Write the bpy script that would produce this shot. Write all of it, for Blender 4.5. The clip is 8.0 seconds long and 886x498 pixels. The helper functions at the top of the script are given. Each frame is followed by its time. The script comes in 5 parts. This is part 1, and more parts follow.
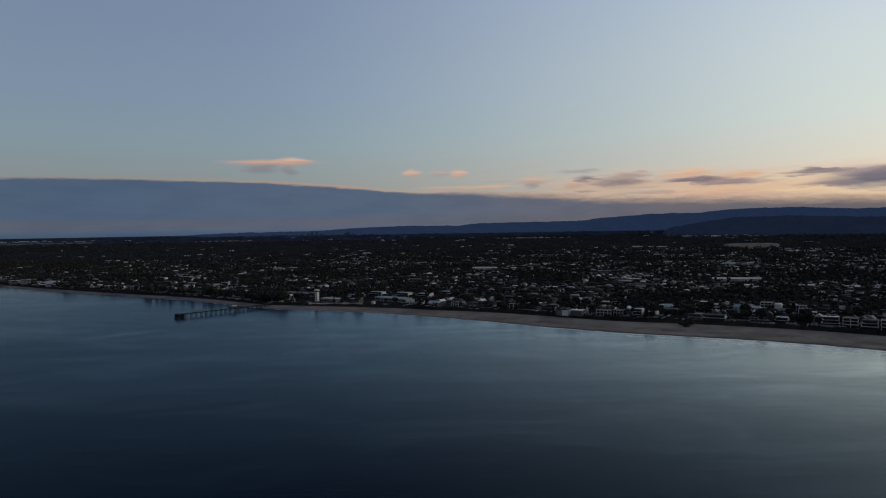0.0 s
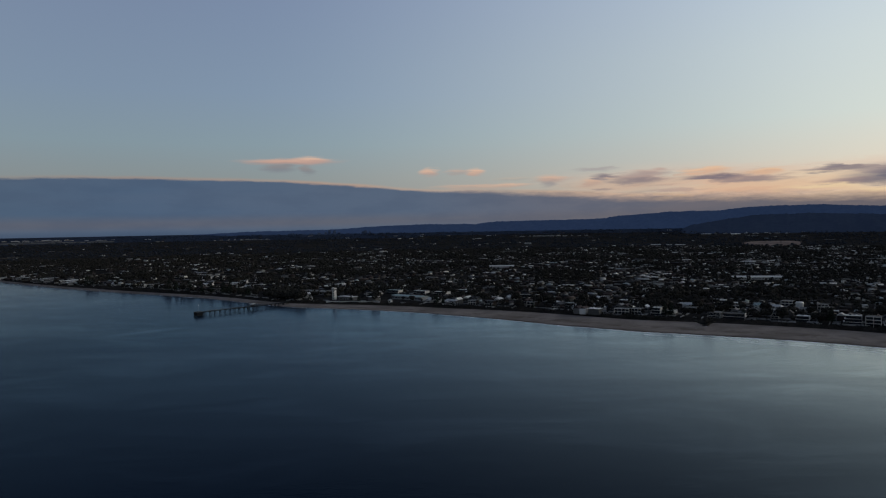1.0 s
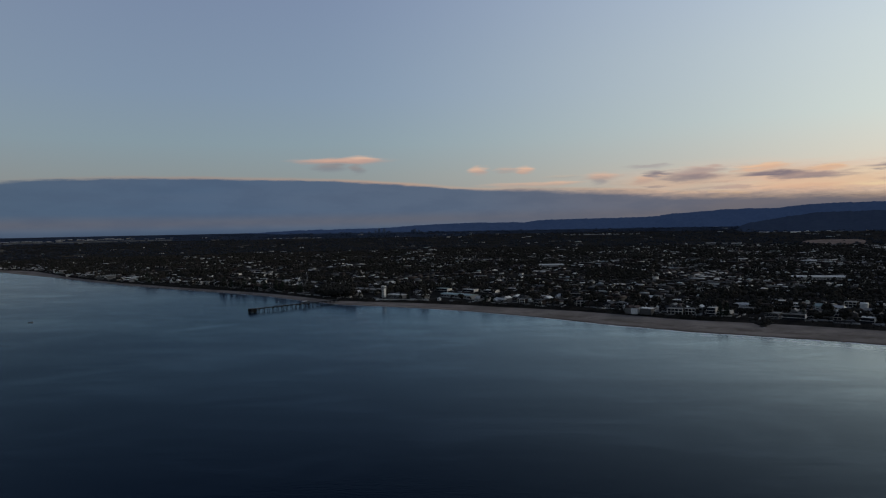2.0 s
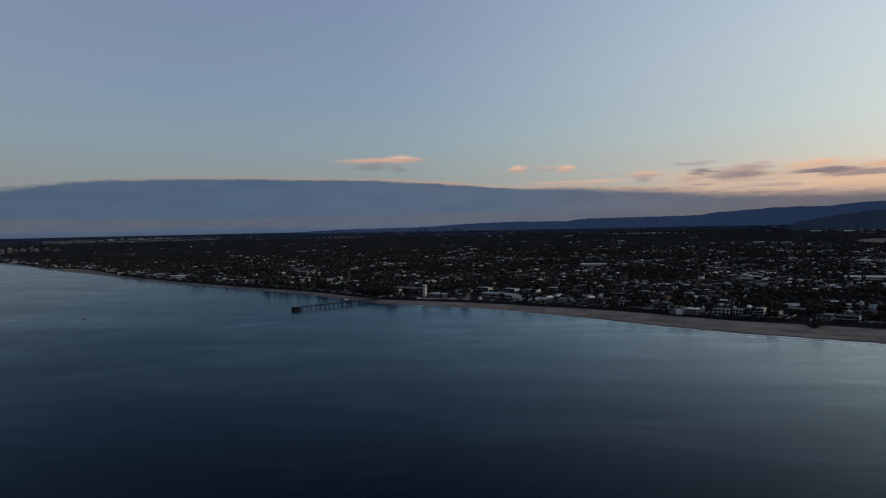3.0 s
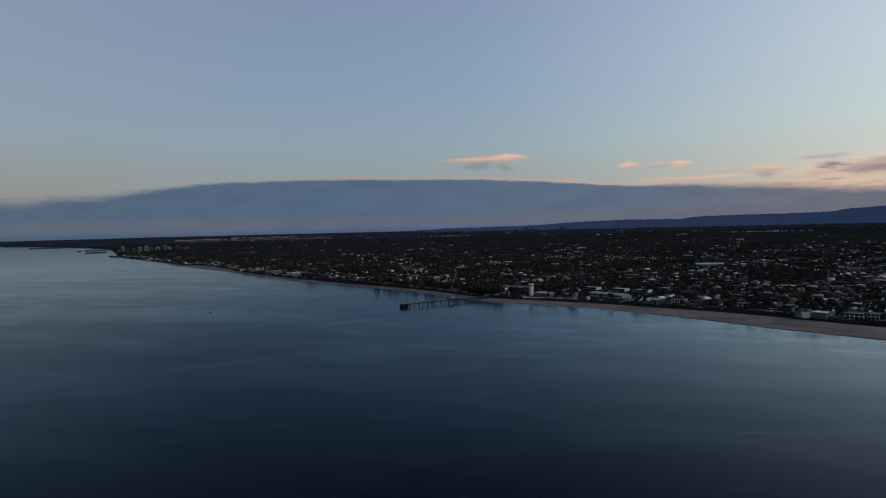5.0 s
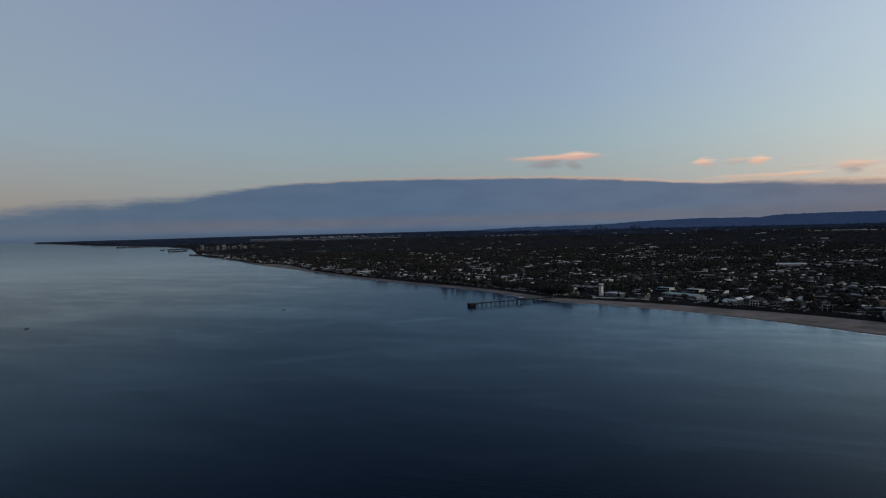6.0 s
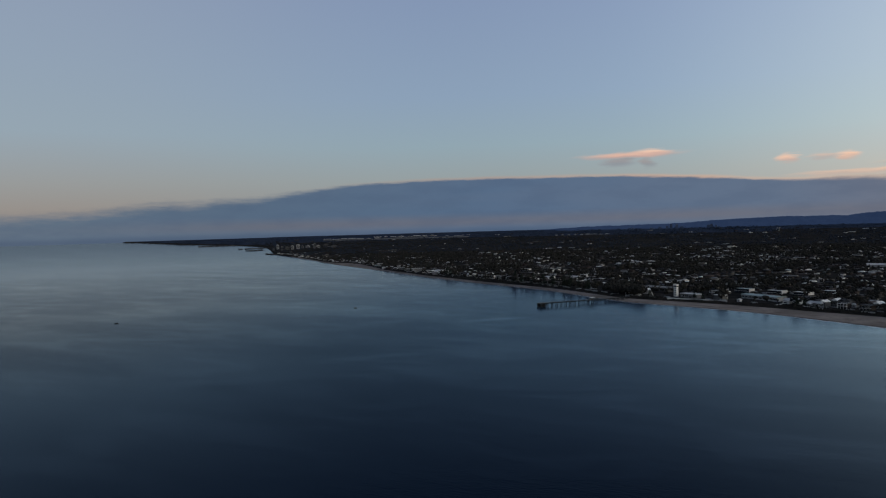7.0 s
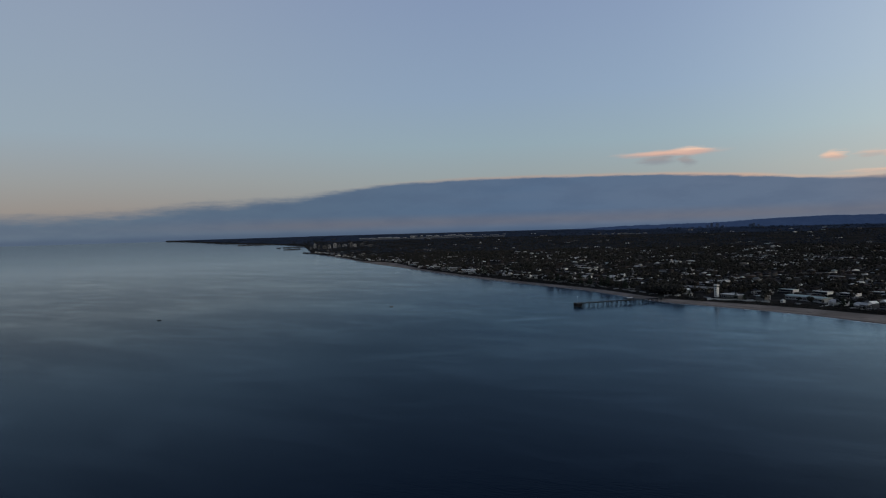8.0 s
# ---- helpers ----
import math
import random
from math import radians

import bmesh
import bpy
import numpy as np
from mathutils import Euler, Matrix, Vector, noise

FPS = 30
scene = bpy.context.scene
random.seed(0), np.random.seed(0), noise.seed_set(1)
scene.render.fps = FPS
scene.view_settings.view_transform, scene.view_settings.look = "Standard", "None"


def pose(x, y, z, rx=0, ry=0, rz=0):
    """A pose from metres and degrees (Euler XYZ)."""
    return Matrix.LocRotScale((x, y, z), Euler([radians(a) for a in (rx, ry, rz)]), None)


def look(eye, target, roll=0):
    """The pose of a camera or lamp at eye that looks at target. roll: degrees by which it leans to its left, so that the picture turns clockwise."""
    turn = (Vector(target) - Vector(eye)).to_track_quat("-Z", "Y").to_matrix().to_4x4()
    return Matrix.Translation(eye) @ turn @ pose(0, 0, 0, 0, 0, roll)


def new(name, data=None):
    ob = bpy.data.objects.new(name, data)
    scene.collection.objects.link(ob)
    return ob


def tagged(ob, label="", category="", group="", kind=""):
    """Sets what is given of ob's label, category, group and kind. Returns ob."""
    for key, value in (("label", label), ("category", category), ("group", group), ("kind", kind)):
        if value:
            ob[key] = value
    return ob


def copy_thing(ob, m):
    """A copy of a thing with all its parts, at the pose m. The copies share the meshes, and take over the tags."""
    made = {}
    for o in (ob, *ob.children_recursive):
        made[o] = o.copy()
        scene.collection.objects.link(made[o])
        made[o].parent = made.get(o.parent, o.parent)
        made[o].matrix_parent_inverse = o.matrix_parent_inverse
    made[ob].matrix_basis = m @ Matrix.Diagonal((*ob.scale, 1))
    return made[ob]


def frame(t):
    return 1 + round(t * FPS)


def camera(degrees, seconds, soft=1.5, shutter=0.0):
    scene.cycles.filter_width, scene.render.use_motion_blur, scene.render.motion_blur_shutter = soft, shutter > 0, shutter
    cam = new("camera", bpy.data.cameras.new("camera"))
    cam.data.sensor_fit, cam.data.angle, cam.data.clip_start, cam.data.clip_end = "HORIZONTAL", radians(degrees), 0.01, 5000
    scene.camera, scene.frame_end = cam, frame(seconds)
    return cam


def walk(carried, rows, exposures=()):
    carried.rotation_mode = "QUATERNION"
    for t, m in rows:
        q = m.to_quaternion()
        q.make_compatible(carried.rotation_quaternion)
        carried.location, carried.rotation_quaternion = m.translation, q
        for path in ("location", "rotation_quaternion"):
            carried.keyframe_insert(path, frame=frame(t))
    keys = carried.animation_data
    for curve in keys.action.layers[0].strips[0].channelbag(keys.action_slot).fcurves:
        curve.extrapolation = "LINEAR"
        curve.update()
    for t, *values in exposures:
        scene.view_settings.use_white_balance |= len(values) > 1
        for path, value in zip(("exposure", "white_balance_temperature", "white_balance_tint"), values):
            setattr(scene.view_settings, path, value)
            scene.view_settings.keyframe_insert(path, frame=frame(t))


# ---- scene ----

# ------------------------------------------------------------------ camera
EYE = 118.0
cam = camera(66.15, 8.0, soft=1.2)
ROWS = [  # seconds, yaw to the left, pitch, lean to the right
    (0.0, 0.0, -1.622, 0.932), (0.5, 0.222, -1.686, 0.963), (1.0, 1.414, -1.737, 1.039), (1.5, 3.562, -1.771, 1.080),
    (3.0, 8.973, -1.800, 1.196), (3.5, 10.903, -1.797, 1.263), (4.0, 13.018, -1.786, 1.293), (4.5, 15.315, -1.759, 1.310),
    (6.0, 23.61, -1.647, 1.475), (6.5, 26.508, -1.613, 1.500), (7.0, 29.438, -1.545, 1.590), (7.4, 31.74, -1.515, 1.600),
    (7.5, 32.28, -1.515, 1.600), (7.6, 32.43, -1.520, 1.590), (8.0, 32.444, -1.529, 1.576),
]
walk(cam, [(t, pose(0, 0, EYE, 0, 0, yaw) @ pose(0, 0, 0, 90 + pitch) @ pose(0, 0, 0, 0, 0, -lean)) for t, yaw, pitch, lean in ROWS],
     [(0.0, -0.34), (3.5, -0.20), (6.0, -0.03), (8.0, 0.02)])

rng = random.Random(7)


def lin(r, g, b):
    """Linear colour from 0-255 display values."""
    return tuple(((c / 255 + 0.055) / 1.055) ** 2.4 if c > 10 else c / 255 / 12.92 for c in (r, g, b)) + (1.0,)


class Nodes:
    """Short-hand for building a node tree."""

    def __init__(self, tree):
        self.t = tree
        tree.nodes.clear()

    def n(self, kind, **props):
        nd = self.t.nodes.new(kind)
        for k, v in props.items():
            setattr(nd, k, v)
        return nd

    def put(self, socket, v):
        if isinstance(v, bpy.types.NodeSocket):
            self.t.links.new(v, socket)
        else:
            socket.default_value = v

    def m(self, op, a, b=0.0, c=0.0, clamp=False):
        nd = self.n("ShaderNodeMath", operation=op, use_clamp=clamp)
        for s, v in zip(nd.inputs, (a, b, c)):
            self.put(s, v)
        return nd.outputs[0]

    def step(self, x, lo, hi, out0=0.0, out1=1.0):
        nd = self.n("ShaderNodeMapRange", interpolation_type="SMOOTHSTEP")
        for k, v in (("Value", x), ("From Min", lo), ("From Max", hi), ("To Min", out0), ("To Max", out1)):
            self.put(nd.inputs[k], v)
        return nd.outputs[0]

    def mix(self, f, a, b, blend="MIX"):
        nd = self.n("ShaderNodeMix", data_type="RGBA", blend_type=blend)
        self.put(nd.inputs[0], f), self.put(nd.inputs[6], a), self.put(nd.inputs[7], b)
        return nd.outputs[2]

    def ramp(self, x, stops, interp="LINEAR"):
        nd = self.n("ShaderNodeValToRGB")
        cr = nd.color_ramp
        cr.interpolation = interp
        while len(cr.elements) < len(stops):
            cr.elements.new(0.5)
        for e, (p, c) in zip(cr.elements, stops):
            e.position, e.color = p, c if len(c) == 4 else (*c, 1)
        self.put(nd.inputs[0], x)
        return nd.outputs[0]

    def noise(self, vec, scale, detail=3.0, rough=0.55, dist=0.0):
        nd = self.n("ShaderNodeTexNoise")
        if vec is not None:
            self.put(nd.inputs["Vector"], vec)
        for k, v in (("Scale", scale), ("Detail", detail), ("Roughness", rough), ("Distortion", dist)):
            self.put(nd.inputs[k], v)
        return nd.outputs["Fac"]

    def xyz(self, x, y, z):
        nd = self.n("ShaderNodeCombineXYZ")
        for s, v in zip(nd.inputs, (x, y, z)):
            self.put(s, v)
        return nd.outputs[0]


# ------------------------------------------------------------------ world: dawn sky with a long bank of cloud
SUN_AZ, SUN_EL = 58.0, 3.0
world = bpy.data.worlds.new("dawn_sky")
scene.world = world
world.use_nodes = True
W = Nodes(world.node_tree)
tc = W.n("ShaderNodeTexCoord")
sep = W.n("ShaderNodeSeparateXYZ")
W.put(sep.inputs[0], tc.outputs["Generated"])
dx, dy, dz = sep.outputs
el = W.m("MULTIPLY", W.m("ARCSINE", dz), 57.2958)
az = W.m("MULTIPLY", W.m("ARCTAN2", dx, dy), 57.2958)
sky = W.n("ShaderNodeTexSky", sky_type="NISHITA")
sky.sun_disc = False
sky.sun_elevation, sky.sun_rotation = radians(SUN_EL), radians(SUN_AZ)
sky.altitude, sky.dust_density, sky.ozone_density = 100, 2.0, 2.0
e01 = W.m("DIVIDE", el, 60.0, clamp=True)


def el_ramp(stops):
    return W.ramp(e01, [(e / 60, lin(*c)) for e, c in stops])


west = el_ramp([(0, (136, 131, 132)), (2.2, (147, 141, 138)), (4.2, (148, 150, 152)), (8, (146, 161, 174)), (13, (143, 158, 176)), (20, (139, 152, 175)), (27, (84, 103, 142)), (35, (48, 64, 98)), (46, (34, 46, 76)), (60, (30, 42, 72))])
north = el_ramp([(0, (140, 140, 142)), (4.3, (146, 156, 160)), (7, (142, 162, 174)), (11, (137, 157, 181)), (19, (130, 147, 177)), (25, (82, 100, 140)), (33, (48, 64, 98)), (45, (34, 46, 76)), (60, (30, 42, 72))])
east = el_ramp([(0, (226, 196, 170)), (2.5, (228, 206, 184)), (5, (216, 213, 204)), (8, (209, 219, 217)), (13, (206, 218, 222)), (19, (196, 211, 228)), (30, (182, 198, 218)), (44, (128, 148, 180)), (60, (70, 88, 124))])
sunward = el_ramp([(0, (255, 214, 160)), (6, (255, 236, 200)), (14, (244, 240, 226)), (25, (222, 228, 232)), (45, (150, 168, 196)), (60, (76, 94, 130))])
clear = W.mix(W.step(az, -62, -28), west, north)
clear = W.mix(W.step(az, -18, 40), clear, east)
clear = W.mix(W.step(az, 38, 64), clear, W.mix(1.0, sunward, (1.6, 1.6, 1.6, 1), "MULTIPLY"))
clear = W.mix(W.step(az, 95, 140), clear, west)
clear = W.mix(W.step(az, -30, -4), clear, W.mix(1.0, clear, (1.11, 1.11, 1.10, 1), "MULTIPLY"))
clear = W.mix(W.step(az, 12, 34), clear, W.mix(1.0, clear, (1.08, 1.08, 1.06, 1), "MULTIPLY"))
clear = W.mix(0.025, clear, sky.outputs[0])

# coordinates for cloud detail: stretched along the horizon
cl = W.xyz(W.m("MULTIPLY", az, 0.16), W.m("MULTIPLY", el, 0.9), 0.0)
fine = W.noise(cl, 1.6, 5, 0.6)
broad = W.noise(W.xyz(W.m("MULTIPLY", az, 0.05), W.m("MULTIPLY", el, 0.25), 3.0), 1.0, 3)
wisp = W.noise(W.xyz(W.m("MULTIPLY", az, 0.5), W.m("MULTIPLY", el, 3.2), 11.0), 1.3, 6, 0.65)
curl = W.noise(W.xyz(W.m("MULTIPLY", az, 0.45), W.m("MULTIPLY", el, 3.2), 17.0), 1.2, 4, 0.52)
azw = W.m("ADD", az, W.m("ADD", W.m("MULTIPLY", W.m("SUBTRACT", fine, 0.5), 1.2), W.m("MULTIPLY", W.m("SUBTRACT", curl, 0.5), W.step(az, 6, 14, 1.4, 3.4))))
elw = W.m("ADD", el, W.m("ADD", W.m("MULTIPLY", W.m("SUBTRACT", fine, 0.5), 0.30), W.m("MULTIPLY", W.m("SUBTRACT", curl, 0.5), W.step(az, 6, 14, 0.40, 0.75))))

# the bank's upper edge, degrees above the horizon along the compass
curve = W.n("ShaderNodeFloatCurve")
cm = curve.mapping
pts = [(-90, 1.7), (-65.4, 1.81), (-58.2, 2.0), (-54.2, 2.42), (-51.7, 2.67), (-48.7, 2.72), (-47.4, 2.94), (-45.6, 2.95), (-43.3, 3.18), (-41.4, 3.48), (-39.1, 3.74), (-36.7, 3.98), (-31.5, 4.18), (-26.8, 4.23), (-17.6, 4.11), (-9.1, 3.68), (-6.3, 3.44), (-3.9, 3.22), (-1.5, 3.10), (-0.2, 3.10), (5.6, 2.92), (10.2, 2.68), (14.8, 2.40), (23.2, 2.20), (30.8, 1.98), (45, 1.6), (90, 1.2)]
c0 = cm.curves[0]
while len(c0.points) < len(pts):
    c0.points.new(0.5, 0.5)
for q, (a, e) in zip(c0.points, pts):
    q.location = ((a + 90) / 180, e / 5)
cm.update()
W.put(curve.inputs["Value"], W.m("DIVIDE", W.m("ADD", az, 90.0), 180.0, clamp=True))
top = W.m("MULTIPLY", curve.outputs[0], 5.0)
over = W.m("SUBTRACT", W.m("ADD", el, W.m("ADD", W.m("MULTIPLY", W.m("SUBTRACT", fine, 0.5), 0.22), W.m("MULTIPLY", W.m("SUBTRACT", curl, 0.5), W.step(az, -20, -44, 0.05, 0.34)))), top)

# lit rim and orange streaks above the bank
rim_col = W.ramp(W.m("DIVIDE", W.m("ADD", az, 60.0), 100.0, clamp=True), [(0, lin(150, 142, 134)), (0.35, lin(172, 150, 140)), (0.62, lin(222, 178, 148)), (0.8, lin(238, 196, 156)), (1, lin(242, 202, 158))])
rim = W.m("MULTIPLY", W.step(az, -44, -22, 0.1, 1.0), W.m("MULTIPLY", W.step(over, 0.30, 0.0), W.step(broad, 0.32, 0.58, 0.35, 1.0)))
col = W.mix(W.m("MULTIPLY", rim, 0.75), clear, rim_col)
streak = W.noise(W.xyz(W.m("MULTIPLY", az, 0.10), W.m("MULTIPLY", elw, 1.3), 7.0), 1.5, 4, 0.55)
lit = W.m("MULTIPLY", W.step(streak, 0.40, 0.58), W.m("MULTIPLY", W.step(az, 4, 20), W.m("MULTIPLY", W.step(el, 5.2, 3.4), W.step(el, 1.5, 2.4))))
col = W.mix(W.m("MULTIPLY", lit, 0.75), col, lin(240, 210, 190))
veil = W.noise(W.xyz(W.m("MULTIPLY", azw, 0.22), W.m("MULTIPLY", elw, 2.6), 21.0), 1.5, 5, 0.6)
thin = W.m("MULTIPLY", W.step(veil, 0.50, 0.66), W.m("MULTIPLY", W.step(az, 5, 18), W.m("MULTIPLY", W.step(el, 4.7, 3.6), W.step(el, 1.8, 2.5))))
col = W.mix(W.m("MULTIPLY", thin, 0.55), col, lin(176, 152, 148))


def puff(a0, e0, ra, re, colour, under, amount=0.9):
    """A small cloud: a ragged ellipse on the sky, lit on top and grey below."""
    global col
    u = W.m("DIVIDE", W.m("SUBTRACT", azw, a0), ra)
    v = W.m("DIVIDE", W.m("SUBTRACT", elw, e0), re)
    d = W.m("SQRT", W.m("ADD", W.m("MULTIPLY", u, u), W.m("MULTIPLY", v, v)))
    shade = W.mix(W.step(v, -0.5, 0.5), under, colour)
    col = W.mix(W.m("MULTIPLY", W.step(d, 1.25, 0.25), amount), col, shade)


PINK, MAUVE, SLATE = lin(224, 182, 162), lin(140, 130, 138), lin(112, 112, 128)
ORANGE, CREAM = lin(243, 206, 172), lin(246, 222, 192)
puff(-14.85, 5.12, 1.6, 0.38, lin(152, 146, 148), lin(140, 144, 152), 0.8)
puff(-12.6, 5.0, 0.7, 0.5, lin(156, 148, 148), lin(142, 146, 152), 0.8)
puff(-14.0, 5.66, 4.1, 0.30, PINK, lin(190, 162, 154), 0.95)
puff(-12.2, 5.80, 1.5, 0.34, lin(244, 202, 176), lin(206, 172, 160), 0.9)
puff(-2.4, 4.72, 0.85, 0.42, lin(240, 198, 172), lin(196, 172, 162), 0.95)
puff(0.0, 4.72, 1.15, 0.28, lin(214, 186, 170), lin(180, 172, 168), 0.75)
puff(1.45, 4.66, 0.85, 0.36, lin(246, 202, 174), lin(204, 176, 162), 0.95)
puff(4.64, 4.03, 1.6, 0.18, lin(206, 190, 174), lin(180, 176, 170), 0.5)
puff(1.3, 3.44, 3.9, 0.22, lin(222, 188, 166), lin(200, 176, 162), 0.75)
puff(4.4, 3.52, 1.8, 0.20, lin(240, 198, 170), lin(206, 180, 164), 0.75)
puff(7.7, 3.93, 1.6, 0.38, lin(232, 192, 168), lin(190, 166, 156), 0.85)
puff(7.36, 3.50, 0.8, 0.26, lin(166, 156, 156), lin(158, 154, 158), 0.7)
# the eastern flock: orange light behind, mauve bellies in front
puff(13.5, 3.30, 5.5, 0.75, lin(218, 188, 164), lin(216, 184, 160), 0.6)
puff(22.8, 2.70, 6.0, 0.60, ORANGE, lin(236, 190, 158), 0.85)
puff(21.5, 3.55, 5.5, 0.75, lin(228, 192, 166), lin(232, 190, 160), 0.7)
puff(27.2, 3.30, 4.2, 0.85, CREAM, ORANGE, 0.85)
puff(27.9, 2.46, 3.6, 0.36, lin(252, 224, 180), ORANGE, 0.8)
puff(31.8, 2.15, 4.0, 0.34, lin(252, 222, 178), ORANGE, 0.8)
puff(11.2, 4.62, 1.9, 0.18, lin(176, 166, 166), lin(172, 166, 170), 0.6)
puff(11.1, 3.58, 1.1, 0.34, lin(230, 190, 164), lin(200, 172, 158), 0.8)
puff(12.0, 3.98, 1.2, 0.30, MAUVE, lin(134, 126, 138), 0.85)
puff(14.6, 3.72, 2.6, 0.46, lin(178, 154, 150), MAUVE, 0.85)
puff(15.4, 4.22, 1.8, 0.30, lin(206, 176, 164), lin(176, 154, 152), 0.75)
puff(17.4, 2.74, 2.8, 0.18, lin(188, 162, 152), lin(176, 154, 150), 0.6)
puff(11.8, 2.96, 1.2, 0.10, lin(160, 142, 142), MAUVE, 0.6)
puff(19.6, 4.16, 1.9, 0.26, lin(252, 206, 168), lin(236, 190, 160), 0.85)
puff(20.4, 3.62, 2.6, 0.30, lin(140, 128, 136), lin(128, 120, 132), 0.95)
puff(23.4, 3.38, 3.0, 0.30, lin(168, 146, 146), MAUVE, 0.8)
puff(24.0, 3.88, 1.3, 0.24, lin(250, 206, 166), lin(236, 190, 158), 0.8)
puff(28.6, 3.80, 2.7, 0.24, lin(152, 138, 144), MAUVE, 0.85)
puff(28.4, 4.04, 0.6, 0.24, MAUVE, lin(132, 124, 136), 0.75)
puff(29.7, 2.90, 2.4, 0.28, lin(164, 142, 144), lin(150, 134, 140), 0.8)
puff(33.0, 3.30, 4.2, 0.88, lin(134, 126, 138), SLATE, 0.97)
puff(44.0, 3.2, 6.0, 0.8, lin(150, 130, 132), MAUVE, 0.8)

# body of the bank: slate blue in the north, greyer towards the east, a dim pink seam low down
bank = W.ramp(W.m("DIVIDE", W.m("ADD", az, 65.0), 100.0, clamp=True), [(0, lin(96, 112, 128)), (0.2, lin(86, 105, 127)), (0.4, lin(84, 106, 133)), (0.62, lin(97, 112, 134)), (0.75, lin(114, 116, 129)), (0.9, lin(122, 114, 118)), (1, lin(126, 116, 118))])
seam = W.m("MULTIPLY", W.step(az, -62, -40, 0.15, 1.0), W.m("MULTIPLY", W.step(el, 1.6, 0.7), W.step(el, -0.1, 0.7)))
bank = W.mix(W.m("MULTIPLY", seam, 0.55), bank, lin(112, 108, 114))
low = W.step(el, 0.35, -0.15)
bank = W.mix(W.m("MULTIPLY", low, 0.55), bank, lin(68, 82, 106))
bank = W.mix(W.step(broad, 0.35, 0.7, 0.0, 0.25), bank, lin(104, 116, 136))
mottle = W.noise(W.xyz(W.m("MULTIPLY", az, 0.22), W.m("MULTIPLY", el, 0.8), 31.0), 1.2, 5, 0.6)
bank = W.mix(W.step(mottle, 0.38, 0.66, 0.0, 0.2), bank, lin(72, 88, 114))
edge = W.m("ADD", W.step(az, -6, 14, 0.08, 0.42), W.step(az, -32, -54, 0.0, 0.42))
wavy = W.m("ADD", over, W.m("MULTIPLY", W.m("SUBTRACT", wisp, 0.5), W.m("ADD", W.m("MULTIPLY", edge, 1.5), 0.12)))
col = W.mix(W.step(wavy, edge, W.m("MULTIPLY", edge, -1.6)), col, bank)
col = W.mix(W.step(el, -0.2, -1.0), col, lin(70, 84, 100))
bg = W.n("ShaderNodeBackground")
W.put(bg.inputs[0], col)
bg.inputs[1].default_value = 1.0
W.t.links.new(bg.outputs[0], W.n("ShaderNodeOutputWorld").inputs[0])

sun_data = bpy.data.lights.new("sun", "SUN")
sun_data.energy, sun_data.angle, sun_data.color = 0.28, radians(25), (1.0, 0.82, 0.62)
sun = new("sun", sun_data)
a_, e_ = radians(SUN_AZ), radians(9)
sun.matrix_world = look((0, 0, 400), (-math.sin(a_) * math.cos(e_), -math.cos(a_) * math.cos(e_), 400 - math.sin(e_)))


# ------------------------------------------------------------------ materials
def material(name, build, rough=0.8, metal=0.0, ior=1.45, bump=None, gloss=0.5):
    """build(N, place, vary) gives the colour; place: metres in the world or on the thing, vary: 0-1 from piece to piece."""
    mat = bpy.data.materials.new(name)
    mat.use_nodes = True
    N = Nodes(mat.node_tree)
    b = N.n("ShaderNodeBsdfPrincipled")
    geo = N.n("ShaderNodeNewGeometry")
    info = N.n("ShaderNodeObjectInfo")
    vary = N.m("FRACT", N.m("ADD", info.outputs["Random"], geo.outputs["Random Per Island"]))
    place = geo.outputs["Position"]
    c = build(N, place, vary)
    N.put(b.inputs["Base Color"], c)
    b.inputs["Roughness"].default_value, b.inputs["Metallic"].default_value, b.inputs["IOR"].default_value = rough, metal, ior
    b.inputs["Specular IOR Level"].default_value = gloss
    if bump:
        scale, height = bump
        bp = N.n("ShaderNodeBump")
        bp.inputs["Distance"].default_value = height
        N.put(bp.inputs["Height"], N.noise(place, scale, 4))
        N.put(b.inputs["Normal"], bp.outputs[0])
    N.t.links.new(b.outputs[0], N.n("ShaderNodeOutputMaterial").inputs[0])
    return mat


def two(c1, c2, scale=0.3, spread=0.5):
    """A surface that wavers between two colours at two scales, and from piece to piece."""
    def build(N, p, v):
        f = N.m("ADD", N.m("MULTIPLY", N.noise(p, scale, 4), 0.6), N.m("MULTIPLY", N.noise(p, scale * 9, 2), 0.4))
        f = N.m("ADD", N.step(f, 0.35, 0.65, 0, 1 - spread * 0.5), N.m("MULTIPLY", N.m("SUBTRACT", v, 0.5), spread), clamp=True)
        return N.mix(f, (*c1, 1), (*c2, 1))
    return build


def pick(stops, dirt=0.25):
    """One of several paints for each piece, with weathering."""
    def build(N, p, v):
        c = N.ramp(v, stops, "CONSTANT")
        return N.mix(N.m("MULTIPLY", N.step(N.noise(p, 0.5, 4), 0.4, 0.75), dirt), c, (0.06, 0.055, 0.05, 1))
    return build


